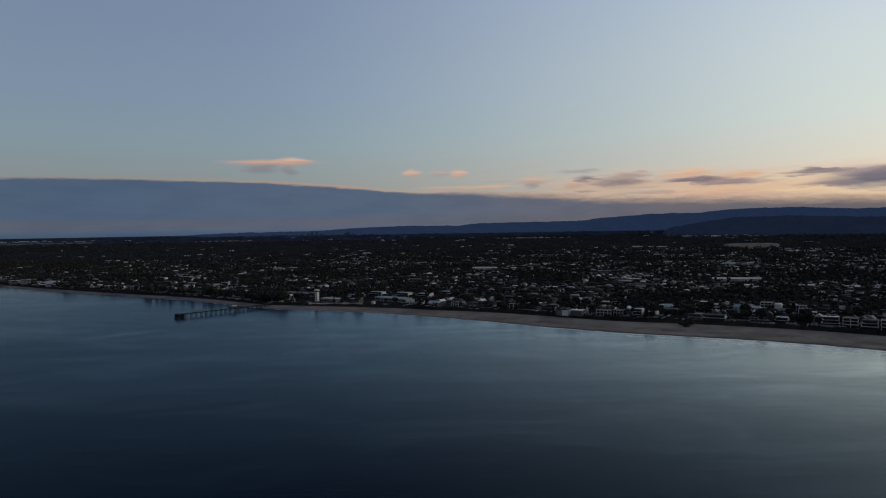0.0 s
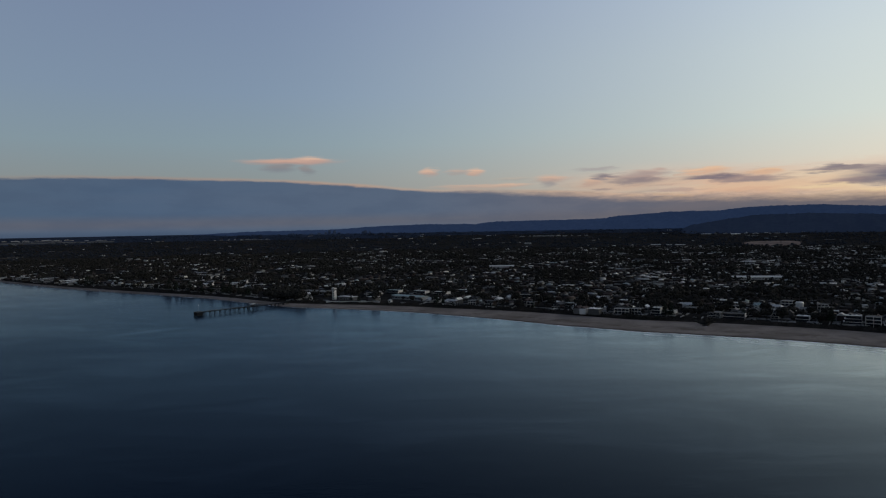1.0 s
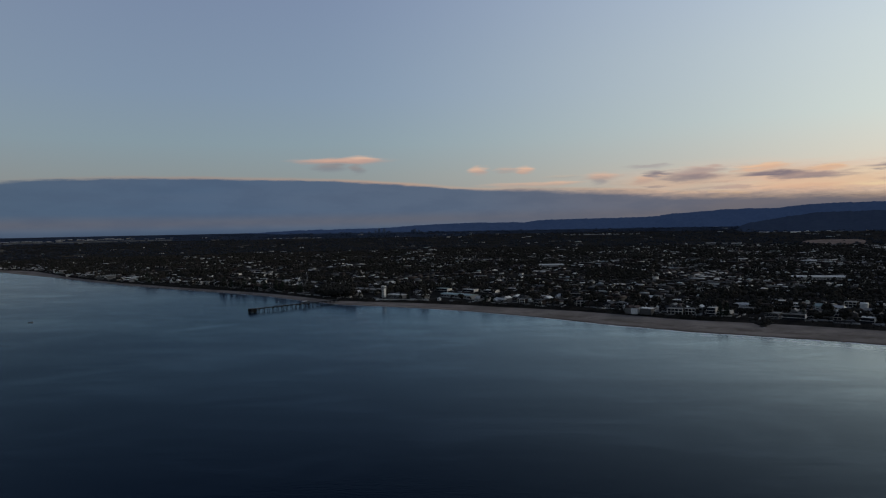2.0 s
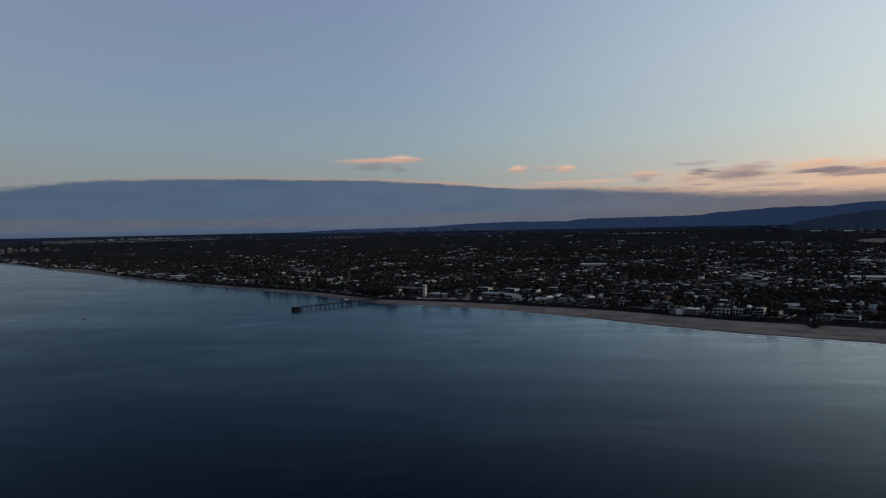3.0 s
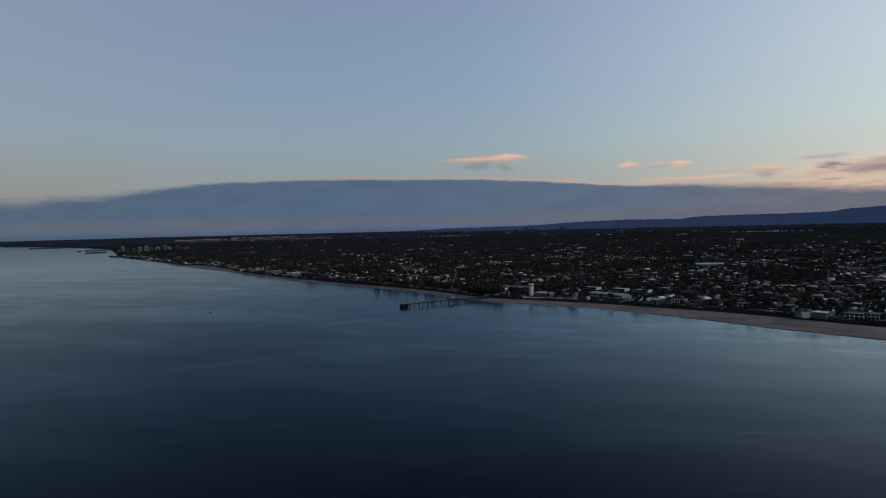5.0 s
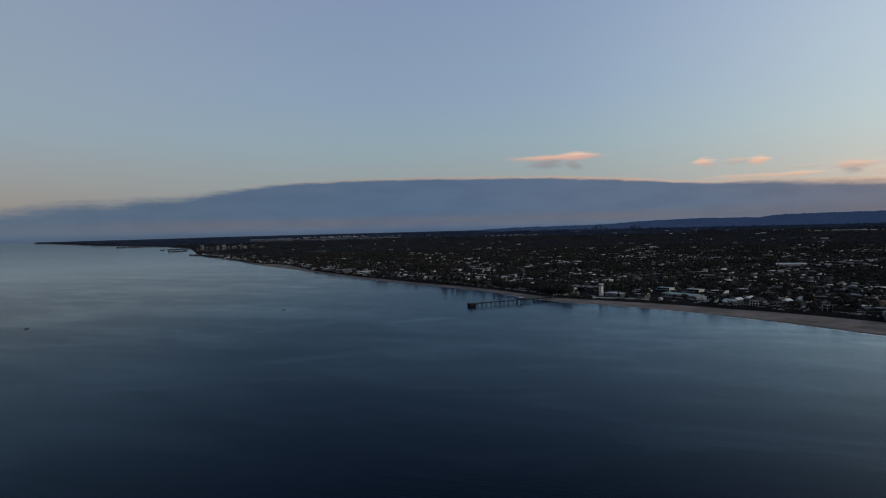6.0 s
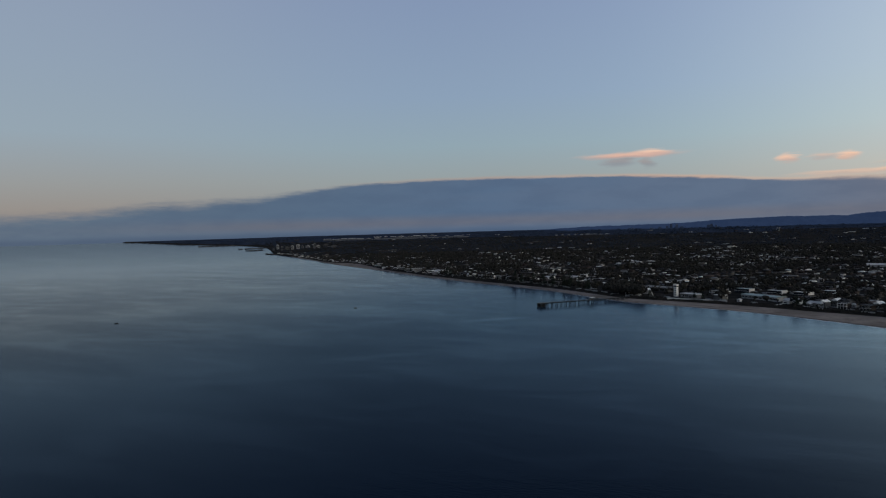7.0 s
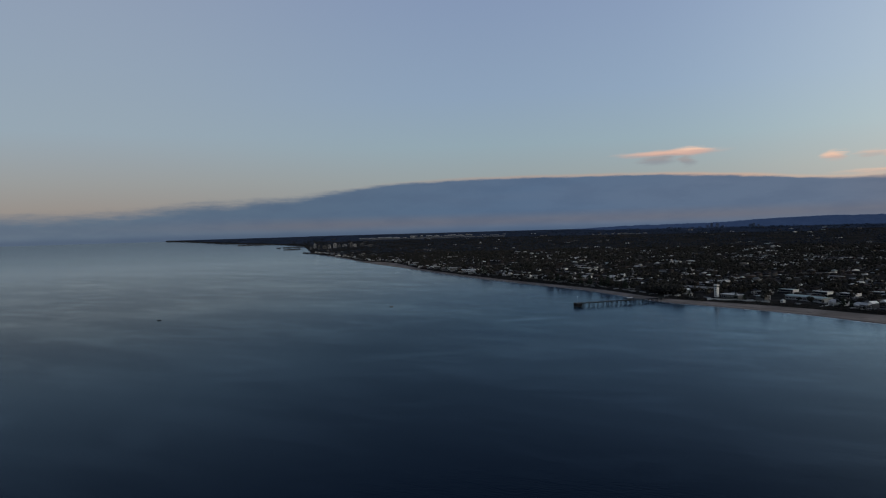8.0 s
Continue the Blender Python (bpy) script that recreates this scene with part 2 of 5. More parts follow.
M_ROOF = material("roof_covering", pick([(0.0, (0.050, 0.034, 0.030)), (0.18, (0.075, 0.056, 0.050)), (0.32, (0.036, 0.036, 0.040)), (0.52, (0.10, 0.094, 0.088)), (0.66, (0.22, 0.212, 0.20)), (0.76, (0.46, 0.445, 0.41)), (0.84, (0.40, 0.44, 0.42)), (0.885, (0.82, 0.785, 0.72))]), 0.65, bump=(1.2, 0.06), gloss=0.08)
M_WALL = material("house_wall", pick([(0.0, (0.050, 0.042, 0.038)), (0.35, (0.034, 0.026, 0.023)), (0.68, (0.10, 0.092, 0.084)), (0.82, (0.32, 0.305, 0.285)), (0.91, (0.66, 0.64, 0.60))]), 0.8, bump=(2.0, 0.03), gloss=0.0)
M_DARKWALL = material("dark_brick", two((0.016, 0.015, 0.016), (0.040, 0.034, 0.032), 0.3, 0.8), 0.85, bump=(2.0, 0.03), gloss=0.0)
M_WHITE = material("white_render", two((0.56, 0.525, 0.475), (0.77, 0.73, 0.665), 0.2, 0.6), 0.75, bump=(2.0, 0.02), gloss=0.1)
M_STEELROOF = material("pale_steel_roof", two((0.42, 0.405, 0.375), (0.60, 0.58, 0.54), 0.08, 0.4), 0.55, bump=(1.5, 0.04), gloss=0.2)
M_GREENROOF = material("green_steel_roof", two((0.22, 0.29, 0.27), (0.30, 0.36, 0.34), 0.08, 0.4), 0.55, bump=(1.5, 0.04))
M_GLASS = material("window_glass", two((0.010, 0.013, 0.016), (0.02, 0.024, 0.03), 0.3), 0.08, ior=1.5, gloss=0.2)
M_TIMBER = material("weathered_timber", two((0.012, 0.012, 0.011), (0.030, 0.028, 0.026), 0.4), 0.85, bump=(3.0, 0.05), gloss=0.05)
M_STEEL = material("galvanised_steel", two((0.08, 0.083, 0.086), (0.14, 0.145, 0.15), 0.5), 0.6, 0.2)
M_CONCRETE = material("concrete", two((0.26, 0.25, 0.235), (0.38, 0.37, 0.35), 0.2), 0.85, bump=(1.5, 0.04))
M_LEAF = material("foliage", two((0.022, 0.022, 0.019), (0.072, 0.064, 0.054), 0.15, 0.8), 0.8, gloss=0.0)
# distant trees: the blue of the haze is put into the base colour
M_FARLEAF = material("far_foliage_haze", two((0.029, 0.034, 0.043), (0.050, 0.057, 0.070), 0.02, 0.6), 0.9, gloss=0.0)
M_PINE = material("pine_foliage", two((0.016, 0.023, 0.017), (0.036, 0.045, 0.032), 0.2, 0.6), 0.8, gloss=0.0)
M_BARK = material("bark", two((0.05, 0.04, 0.032), (0.12, 0.10, 0.085), 0.8), 0.9, gloss=0.0)
M_ROCK = material("breakwater_rock", two((0.05, 0.05, 0.05), (0.12, 0.115, 0.11), 0.3, 0.8), 0.9, gloss=0.0)
M_SOIL = material("bare_soil", two((0.19, 0.14, 0.115), (0.33, 0.25, 0.205), 0.02, 0.3), 0.95, gloss=0.0)
M_DRYGRASS = material("dry_grass", two((0.09, 0.085, 0.075), (0.20, 0.19, 0.17), 0.01, 0.2), 0.95, gloss=0.0)
M_FACADE = material("dull_facade", two((0.095, 0.091, 0.086), (0.21, 0.202, 0.19), 0.05, 1.0), 0.8, gloss=0.1)
M_FOAM = material("foam", two((0.80, 0.82, 0.83), (0.92, 0.93, 0.93), 0.2, 0.5), 0.6)


def ground_colour(N, p, v):
    a = N.noise(p, 0.012, 5)
    b = N.noise(p, 0.11, 4)
    c = N.mix(N.step(b, 0.40, 0.60), (0.020, 0.019, 0.018, 1), (0.050, 0.045, 0.040, 1))
    return N.mix(N.step(a, 0.45, 0.65), c, (0.022, 0.021, 0.020, 1))


def sand_colour(N, p, v):
    c = N.mix(N.step(N.noise(p, 0.02, 5), 0.35, 0.65), (0.215, 0.176, 0.144, 1), (0.330, 0.272, 0.226, 1))
    c = N.mix(N.step(N.noise(p, 0.3, 4), 0.5, 0.75, 0, 0.4), c, (0.125, 0.098, 0.074, 1))
    z = N.n("ShaderNodeSeparateXYZ")
    N.put(z.inputs[0], p)
    wet = N.step(N.m("ADD", z.outputs[2], N.m("MULTIPLY", N.noise(p, 0.05, 3), 0.5)), 1.0, 0.35)
    wrack = N.m("MULTIPLY", N.m("MULTIPLY", N.step(z.outputs[2], 1.0, 1.35), N.step(z.outputs[2], 2.0, 1.5)), N.step(N.noise(p, 0.035, 5, 0.65), 0.45, 0.6))
    c = N.mix(N.m("MULTIPLY", wrack, 0.5), c, (0.09, 0.068, 0.050, 1))
    return N.mix(wet, c, (0.10, 0.080, 0.064, 1))


M_GROUND = material("suburb_ground", ground_colour, 0.95, gloss=0.0)
M_DUNE = material("dune_scrub", two((0.018, 0.016, 0.014), (0.050, 0.042, 0.034), 0.09, 0.2), 0.95, bump=(0.3, 0.6), gloss=0.0)
M_SAND = material("sand", sand_colour, 0.85, bump=(0.4, 0.15), gloss=0.0)


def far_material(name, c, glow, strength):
    """Backdrop of distant wooded hills; blue haze is put in as a faint emission."""
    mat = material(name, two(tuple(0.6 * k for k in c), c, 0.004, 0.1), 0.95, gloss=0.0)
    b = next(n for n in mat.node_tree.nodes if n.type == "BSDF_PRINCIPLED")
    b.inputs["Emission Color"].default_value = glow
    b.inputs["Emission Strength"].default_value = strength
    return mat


M_FARHILL = far_material("far_range_haze", (0.03, 0.036, 0.05), lin(32, 46, 72), 1.0)
M_NEARHILL = far_material("wooded_range_haze", (0.02, 0.026, 0.03), lin(24, 33, 52), 0.85)
# far plain and its woods, haze painted in as a bluer base colour
M_FARPLAIN = material("far_plain_haze", two((0.030, 0.040, 0.060), (0.048, 0.062, 0.092), 0.01, 0.5), 0.95, gloss=0.0)
# far city cladding and glass: haze is mixed into both base colours
M_CITY = material("haze_blue_cladding", two((0.075, 0.105, 0.17), (0.11, 0.145, 0.22), 0.02, 0.8), 0.7, gloss=0.1)


M_CITYGLASS = material("hazy_glass", two((0.055, 0.078, 0.13), (0.075, 0.10, 0.16), 0.02, 0.5), 0.5, gloss=0.1)


def water_material():
    mat = bpy.data.materials.new("calm_sea")
    mat.use_nodes = True
    N = Nodes(mat.node_tree)
    b = N.n("ShaderNodeBsdfPrincipled")
    geo = N.n("ShaderNodeNewGeometry")
    p = geo.outputs["Position"]
    mp = N.n("ShaderNodeMapping")
    mp.inputs["Rotation"].default_value[2] = radians(25)
    mp.inputs["Scale"].default_value = (0.45, 1.0, 1.0)
    N.put(mp.inputs["Vector"], p)
    slick = N.step(N.noise(mp.outputs[0], 0.017, 6, 0.62, 0.8), 0.46, 0.66)
    mp3 = N.n("ShaderNodeMapping")
    mp3.inputs["Rotation"].default_value[2] = radians(38)
    mp3.inputs["Scale"].default_value = (0.30, 1.0, 1.0)
    N.put(mp3.inputs["Vector"], p)
    broad_slick = N.step(N.noise(mp3.outputs[0], 0.0065, 4, 0.6, 0.6), 0.42, 0.66)
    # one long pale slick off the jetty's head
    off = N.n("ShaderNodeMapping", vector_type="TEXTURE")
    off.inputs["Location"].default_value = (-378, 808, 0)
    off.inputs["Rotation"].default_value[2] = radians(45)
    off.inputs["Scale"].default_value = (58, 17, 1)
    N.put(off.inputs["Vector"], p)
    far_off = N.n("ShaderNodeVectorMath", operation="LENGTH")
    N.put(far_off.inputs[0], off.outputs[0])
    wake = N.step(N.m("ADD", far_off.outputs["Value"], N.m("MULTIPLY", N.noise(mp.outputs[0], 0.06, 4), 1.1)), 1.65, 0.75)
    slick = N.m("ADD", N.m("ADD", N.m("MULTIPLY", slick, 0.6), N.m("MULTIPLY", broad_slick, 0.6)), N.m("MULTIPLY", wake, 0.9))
    away = N.n("ShaderNodeVectorMath", operation="LENGTH")
    N.put(away.inputs[0], p)
    calm = N.step(away.outputs["Value"], 3400.0, 1300.0, 0.15, 1.0)
    slick = N.m("ADD", N.m("MULTIPLY", slick, calm), N.m("MULTIPLY", N.m("SUBTRACT", 1.0, calm), 0.55))
    mp2 = N.n("ShaderNodeMapping")
    mp2.inputs["Rotation"].default_value[2] = radians(-14)
    mp2.inputs["Scale"].default_value = (0.35, 1.0, 1.0)
    N.put(mp2.inputs["Vector"], p)
    # reflection strength is painted by place: weak in the west, stronger by the eastern shore
    sx = N.n("ShaderNodeSeparateXYZ")
    N.put(sx.inputs[0], p)
    shine_by_x = N.step(N.m("ADD", sx.outputs[0], N.m("MULTIPLY", N.noise(p, 0.004, 3), 120.0)), -420.0, 520.0, 0.86, 2.95)
    swell = N.noise(mp2.outputs[0], 0.09, 3, 0.5)
    chop = N.noise(mp2.outputs[0], 0.55, 3, 0.6)
    height = N.m("ADD", N.m("MULTIPLY", swell, 0.5), N.m("MULTIPLY", chop, N.m("SUBTRACT", 0.50, N.m("MULTIPLY", slick, 0.20))))
    bp = N.n("ShaderNodeBump")
    bp.inputs["Distance"].default_value = 0.15
    N.put(bp.inputs["Height"], height)
    N.t.nodes.remove(b)
    body = N.n("ShaderNodeBsdfDiffuse")
    # reflection and body colour are tinted by place as well, bluer westward
    east_tint = N.step(N.m("ADD", sx.outputs[0], N.m("MULTIPLY", N.noise(p, 0.004, 3), 120.0)), -200.0, 680.0)
    N.put(body.inputs["Color"], N.mix(east_tint, (0.0018, 0.0066, 0.0165, 1), (0.0028, 0.0048, 0.0066, 1)))
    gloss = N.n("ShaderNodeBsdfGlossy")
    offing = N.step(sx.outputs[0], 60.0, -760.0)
    N.put(gloss.inputs["Color"], N.mix(N.m("MAXIMUM", east_tint, N.m("MULTIPLY", N.step(sx.outputs[0], -300.0, -1100.0), 0.8)), (0.62, 0.83, 0.98, 1), (0.93, 0.96, 0.95, 1)))
    N.put(gloss.inputs["Roughness"], N.m("SUBTRACT", 0.22, N.m("MULTIPLY", slick, 0.05)))
    N.put(gloss.inputs["Normal"], bp.outputs[0])
    fr = N.n("ShaderNodeFresnel")
    fr.inputs["IOR"].default_value = 1.33
    N.put(fr.inputs["Normal"], bp.outputs[0])
    both = N.n("ShaderNodeMixShader")
    # extra reflection is added over the western offing and the near western water
    N.put(both.inputs[0], N.m("MULTIPLY", N.m("POWER", fr.outputs[0], 1.8), N.m("MULTIPLY", N.m("ADD", 0.83, N.m("ADD", N.m("MULTIPLY", slick, N.m("ADD", 0.24, N.m("MULTIPLY", offing, 0.10))), N.m("ADD", N.m("MULTIPLY", offing, 0.24), N.m("MULTIPLY", N.step(away.outputs["Value"], 900.0, 420.0), N.step(N.m("ADD", sx.outputs[0], N.m("MULTIPLY", sx.outputs[1], 0.8)), 60.0, -260.0, 0.0, 0.50))))), shine_by_x), clamp=True))
    N.t.links.new(body.outputs[0], both.inputs[1])
    N.t.links.new(gloss.outputs[0], both.inputs[2])
    N.t.links.new(both.outputs[0], N.n("ShaderNodeOutputMaterial").inputs[0])
    return mat


M_SEA = water_material()

# ------------------------------------------------------------------ plan: bearings in degrees from the first view's heading, metres from the point below the eye
END = 4980.0


def rise(r):
    """The plain lifts gently towards the horizon."""
    return 96.0 * (np.maximum(0, np.asarray(r, float) - 2900) / 2080) ** 2


SHORE = [(-54.7, 4980), (-53.5, 4925), (-52.25, 4840), (-50.1, 4690), (-47.9, 4590), (-45.7, 4480), (-44.15, 4340), (-43.85, 4230), (-43.5, 3900), (-43.35, 3720), (-43.0, 3640), (-42.1, 3490), (-41.15, 3300), (-40.2, 3060), (-38.9, 2703), (-37.6, 2457), (-35.3, 2165), (-32.9, 1902), (-30.8, 1722), (-28.97, 1618), (-27, 1516), (-24.2, 1405), (-22.2, 1338), (-19.6, 1246), (-17.3, 1162), (-14.5, 1081), (-11, 1039), (-7, 993), (-3.5, 954), (-0.5, 915), (3.05, 875), (7.77, 822), (12.4, 791), (14.65, 777), (21.1, 764), (27.1, 756), (30.8, 749), (34, 740), (48, 700), (75, 690)]
BEACH = [(-55, 0.6), (-44.2, 0.6), (-43.9, 8), (-41, 14), (-38.9, 40), (-38.2, 150), (-37, 240), (-35.7, 200), (-35.1, 36), (-33, 24), (-29, 24), (-26, 20), (-22, 24), (-17.8, 34), (-14.7, 30), (-10.65, 34), (-6.45, 42), (-1.7, 50), (3, 70), (7.8, 82), (12.4, 74), (21, 78), (33, 75), (75, 75)]


def smooth(table, az):
    xs, ys = np.array(table, float).T
    az = np.asarray(az, float)
    reach = np.interp(az, [-40.5, -38], [0.06, 1.0])
    return sum(0.2 * np.interp(az + d * reach, xs, ys) for d in (-0.8, -0.4, 0, 0.4, 0.8))


def shore(az):
    return smooth(SHORE, az)


def beach_width(az):
    return smooth(BEACH, az)


def polar(az, r):
    a = np.radians(az)
    return np.sin(a) * r, np.cos(a) * r


def inland(x, y):
    """Metres from the back of the beach, along the line of sight from the open sea."""
    az = np.degrees(np.arctan2(x, y))
    return np.hypot(x, y) - shore(az) - beach_width(az)


def land_z(x, y):
    d = inland(x, y)
    return rise(np.hypot(x, y)) + 3.0 + np.interp(d, [0, 14, 30, 400, 1500], [0, 3.0, 2.6, 3.5, 6.0])


def mesh_ob(name, verts, faces, mat, parent=None, smooth_shade=False):
    me = bpy.data.meshes.new(name)
    me.from_pydata([tuple(map(float, v)) for v in verts], [], faces)
    me.materials.append(mat)
    if smooth_shade:
        me.polygons.foreach_set("use_smooth", [True] * len(me.polygons))
    me.update()
    ob = new(name, me)
    ob.parent = parent
    return ob


def grid_faces(n, m):
    return [(i * m + j, i * m + j + 1, (i + 1) * m + j + 1, (i + 1) * m + j) for i in range(n - 1) for j in range(m - 1)]


# sea: one sheet all round, out to the horizon
azs = np.arange(-180, 180.1, 3.0)
rs = np.array([20, 60, 150, 300, 500, 800, 1200, 1700, 2300, 2900, 3200, 3500, 3800, 4100, 4400, 4700, END])
azs = azs[:-1]
sv = [(*polar(a, r), rise(r)) for a in azs for r in rs] + [(0, 0, 0)]
nr, na = len(rs), len(azs)
sf = [(i * nr + j, (i + 1) % na * nr + j, (i + 1) % na * nr + j + 1, i * nr + j + 1) for i in range(na) for j in range(nr - 1)]
sf += [(na * nr, (i + 1) % na * nr, i * nr) for i in range(na)]
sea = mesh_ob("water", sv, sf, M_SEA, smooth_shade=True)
tagged(sea, "calm dark blue sea with pale slicks", "sea", kind="structure")

# beach, dune strip and plain
azs = np.concatenate([np.arange(-54.6, -38, 0.1), np.arange(-38, -20, 0.2), np.arange(-20, 40, 0.25), np.arange(40, 75.1, 1.0)])
bv, gv = [], []
BO = np.array([-0.35, -0.08, 0.0, 0.06, 0.16, 0.4, 0.7, 1.0])
BZ = np.array([-4.0, -0.7, 0.0, 0.35, 0.8, 1.5, 2.2, 3.0])
GO = np.array([0, 5, 10, 16, 24, 34, 60, 120, 300, 600, 1000])
for a in azs:
    s, w = float(shore(a)), float(beach_width(a))
    cusp = 2.0 * noise.noise((a * 1.7, 0, 0)) + 1.2 * noise.noise((a * 6, 3, 0))
    for o, z in zip(BO, BZ):
        r = min(s + o * w + (cusp if o < 0.5 else 0), END)
        bv.append((*polar(a, r), float(rise(r)) + z))
    rr = [min(s + w + o, END) for o in GO]
    rr += list(np.linspace(min(s + w + 1100, END), END, 22))
    for r in rr:
        x, y = polar(a, r)
        lump = 1.3 * noise.noise((x / 9, y / 9, 0)) if 3 < r - s - w < 22 else 0
        gv.append((x, y, float(land_z(x, y)) + lump))
beach = mesh_ob("beach", bv, [f[::-1] for f in grid_faces(len(azs), len(BO))], M_SAND, smooth_shade=True)
tagged(beach, "long curving beach of grey-brown sand, wet at the water's edge", "beach", kind="structure")
beach.data.materials.append(M_ROCK)
for pl in beach.data.polygons:
    if math.degrees(math.atan2(pl.center.x, pl.center.y)) < -42.0:
        pl.material_index = 1
ncol = len(GO) + 22
ground = mesh_ob("ground", gv, [f[::-1] for f in grid_faces(len(azs), ncol)], M_GROUND, smooth_shade=True)
ground.data.materials.append(M_DUNE)
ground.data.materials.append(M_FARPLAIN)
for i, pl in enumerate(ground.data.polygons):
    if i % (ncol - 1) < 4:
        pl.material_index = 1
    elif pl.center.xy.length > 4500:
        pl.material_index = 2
tagged(ground, "dark suburban plain with a scrubby dune edge above the sand", "ground", kind="structure")


# ranges of hills behind the plain
def ridge(name, crest, r0, r1, mat, label, wob):
    az = np.arange(crest[0][0], crest[-1][0] + 0.01, 0.08)
    xs, ys = np.array(crest, float).T
    hv = []
    for a in az:
        e = float(np.interp(a, xs, ys))
        zt = EYE + r1 * math.tan(radians(e)) + wob * noise.noise((a * 1.1, 1, 0)) + wob * 0.6 * noise.noise((a * 4, 2, 0)) + wob * 0.15 * noise.noise((a * 13, 6, 0))
        z0 = float(rise(r0)) + 2
        for k in range(9):
            f = k / 8
            r = r0 + (r1 - r0) * f
            fold = 0.22 * noise.noise((a * 0.9 + f * 1.5, f * 2.5, 5)) * f * (1 - f) * 3
            hv.append((*polar(a, r), z0 + max(0.0, zt - z0) * min(1.0, max(0.0, f ** 0.8 + fold))))
    ob = mesh_ob(name, hv, [f[::-1] for f in grid_faces(len(az), 9)], mat, smooth_shade=True)
    return tagged(ob, label, "hills", kind="structure")


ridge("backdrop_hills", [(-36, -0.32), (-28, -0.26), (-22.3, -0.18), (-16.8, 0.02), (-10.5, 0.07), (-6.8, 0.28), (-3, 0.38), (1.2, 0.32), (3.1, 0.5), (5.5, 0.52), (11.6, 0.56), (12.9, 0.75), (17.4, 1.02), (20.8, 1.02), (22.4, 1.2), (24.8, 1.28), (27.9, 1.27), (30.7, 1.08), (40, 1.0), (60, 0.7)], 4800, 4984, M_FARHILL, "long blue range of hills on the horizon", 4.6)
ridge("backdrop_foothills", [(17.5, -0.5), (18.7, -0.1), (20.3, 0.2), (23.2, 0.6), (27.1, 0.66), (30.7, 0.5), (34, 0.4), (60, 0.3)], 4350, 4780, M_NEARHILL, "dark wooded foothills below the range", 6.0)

# ------------------------------------------------------------------ building helpers
def part(name, bm, mat, parent, label="", smooth_shade=False):
    me = bpy.data.meshes.new(name)
    bm.normal_update()
    bm.to_mesh(me)
    bm.free()
    me.materials.append(mat)
    if smooth_shade:
        me.polygons.foreach_set("use_smooth", [True] * len(me.polygons))
    ob = new(name, me)
    ob.parent = parent
    return tagged(ob, label)


def thing(name, label, category, group="", m=None):
    ob = new(name)
    ob.empty_display_size = 1.0
    if m is not None:
        ob.matrix_basis = m
    return tagged(ob, label, category, group)


def box(x0, y0, z0, x1, y1, z1, bm=None, bevel=0.0):
    bm = bm or bmesh.new()
    vs = [bm.verts.new(c) for c in ((x0, y0, z0), (x1, y0, z0), (x1, y1, z0), (x0, y1, z0), (x0, y0, z1), (x1, y0, z1), (x1, y1, z1), (x0, y1, z1))]
    for f in ((3, 2, 1, 0), (4, 5, 6, 7), (0, 1, 5, 4), (1, 2, 6, 5), (2, 3, 7, 6), (3, 0, 4, 7)):
        bm.faces.new([vs[i] for i in f])
    if bevel:
        bmesh.ops.bevel(bm, geom=bm.edges[:], offset=bevel, segments=1, affect="EDGES")
    return bm


def rod(a, b, r0, r1=None, seg=7, bm=None):
    """A tapered round bar from a to b."""
    bm = bm or bmesh.new()
    a, b = Vector(a), Vector(b)
    r1 = r0 if r1 is None else r1
    q = (b - a).to_track_quat("Z", "Y")
    rings = [[bm.verts.new(c + q @ Vector((r * math.cos(k * math.tau / seg), r * math.sin(k * math.tau / seg), 0))) for k in range(seg)] for c, r in ((a, r0), (b, r1))]
    for k in range(seg):
        bm.faces.new((rings[0][k], rings[0][(k + 1) % seg], rings[1][(k + 1) % seg], rings[1][k]))
    bm.faces.new(rings[0][::-1]), bm.faces.new(rings[1])
    return bm


def hip(x0, y0, x1, y1, z0, h, over=0.6, t=0.25, ridge_cut=None):
    """A hipped roof with eaves; ridge along the longer side. ridge_cut 0 makes gables."""
    bm = bmesh.new()
    x0, y0, x1, y1 = x0 - over, y0 - over, x1 + over, y1 + over
    lx, ly = x1 - x0, y1 - y0
    cut = (min(lx, ly) / 2) if ridge_cut is None else ridge_cut
    if lx >= ly:
        ra, rb = (x0 + cut, (y0 + y1) / 2), (x1 - cut, (y0 + y1) / 2)
    else:
        ra, rb = ((x0 + x1) / 2, y0 + cut), ((x0 + x1) / 2, y1 - cut)
    lo = [bm.verts.new((x, y, z0 - t)) for x, y in ((x0, y0), (x1, y0), (x1, y1), (x0, y1))]
    up = [bm.verts.new((x, y, z0)) for x, y in ((x0, y0), (x1, y0), (x1, y1), (x0, y1))]
    a, b = bm.verts.new((*ra, z0 + h)), bm.verts.new((*rb, z0 + h))
    bm.faces.new(lo[::-1])
    for k in range(4):
        bm.faces.new((lo[k], lo[(k + 1) % 4], up[(k + 1) % 4], up[k]))
    if lx >= ly:
        for f in ((up[0], up[1], b, a), (up[1], up[2], b), (up[2], up[3], a, b), (up[3], up[0], a)):
            bm.faces.new(f)
    else:
        for f in ((up[0], up[1], a), (up[1], up[2], b, a), (up[2], up[3], b), (up[3], up[0], a, b)):
            bm.faces.new(f)
    return bm


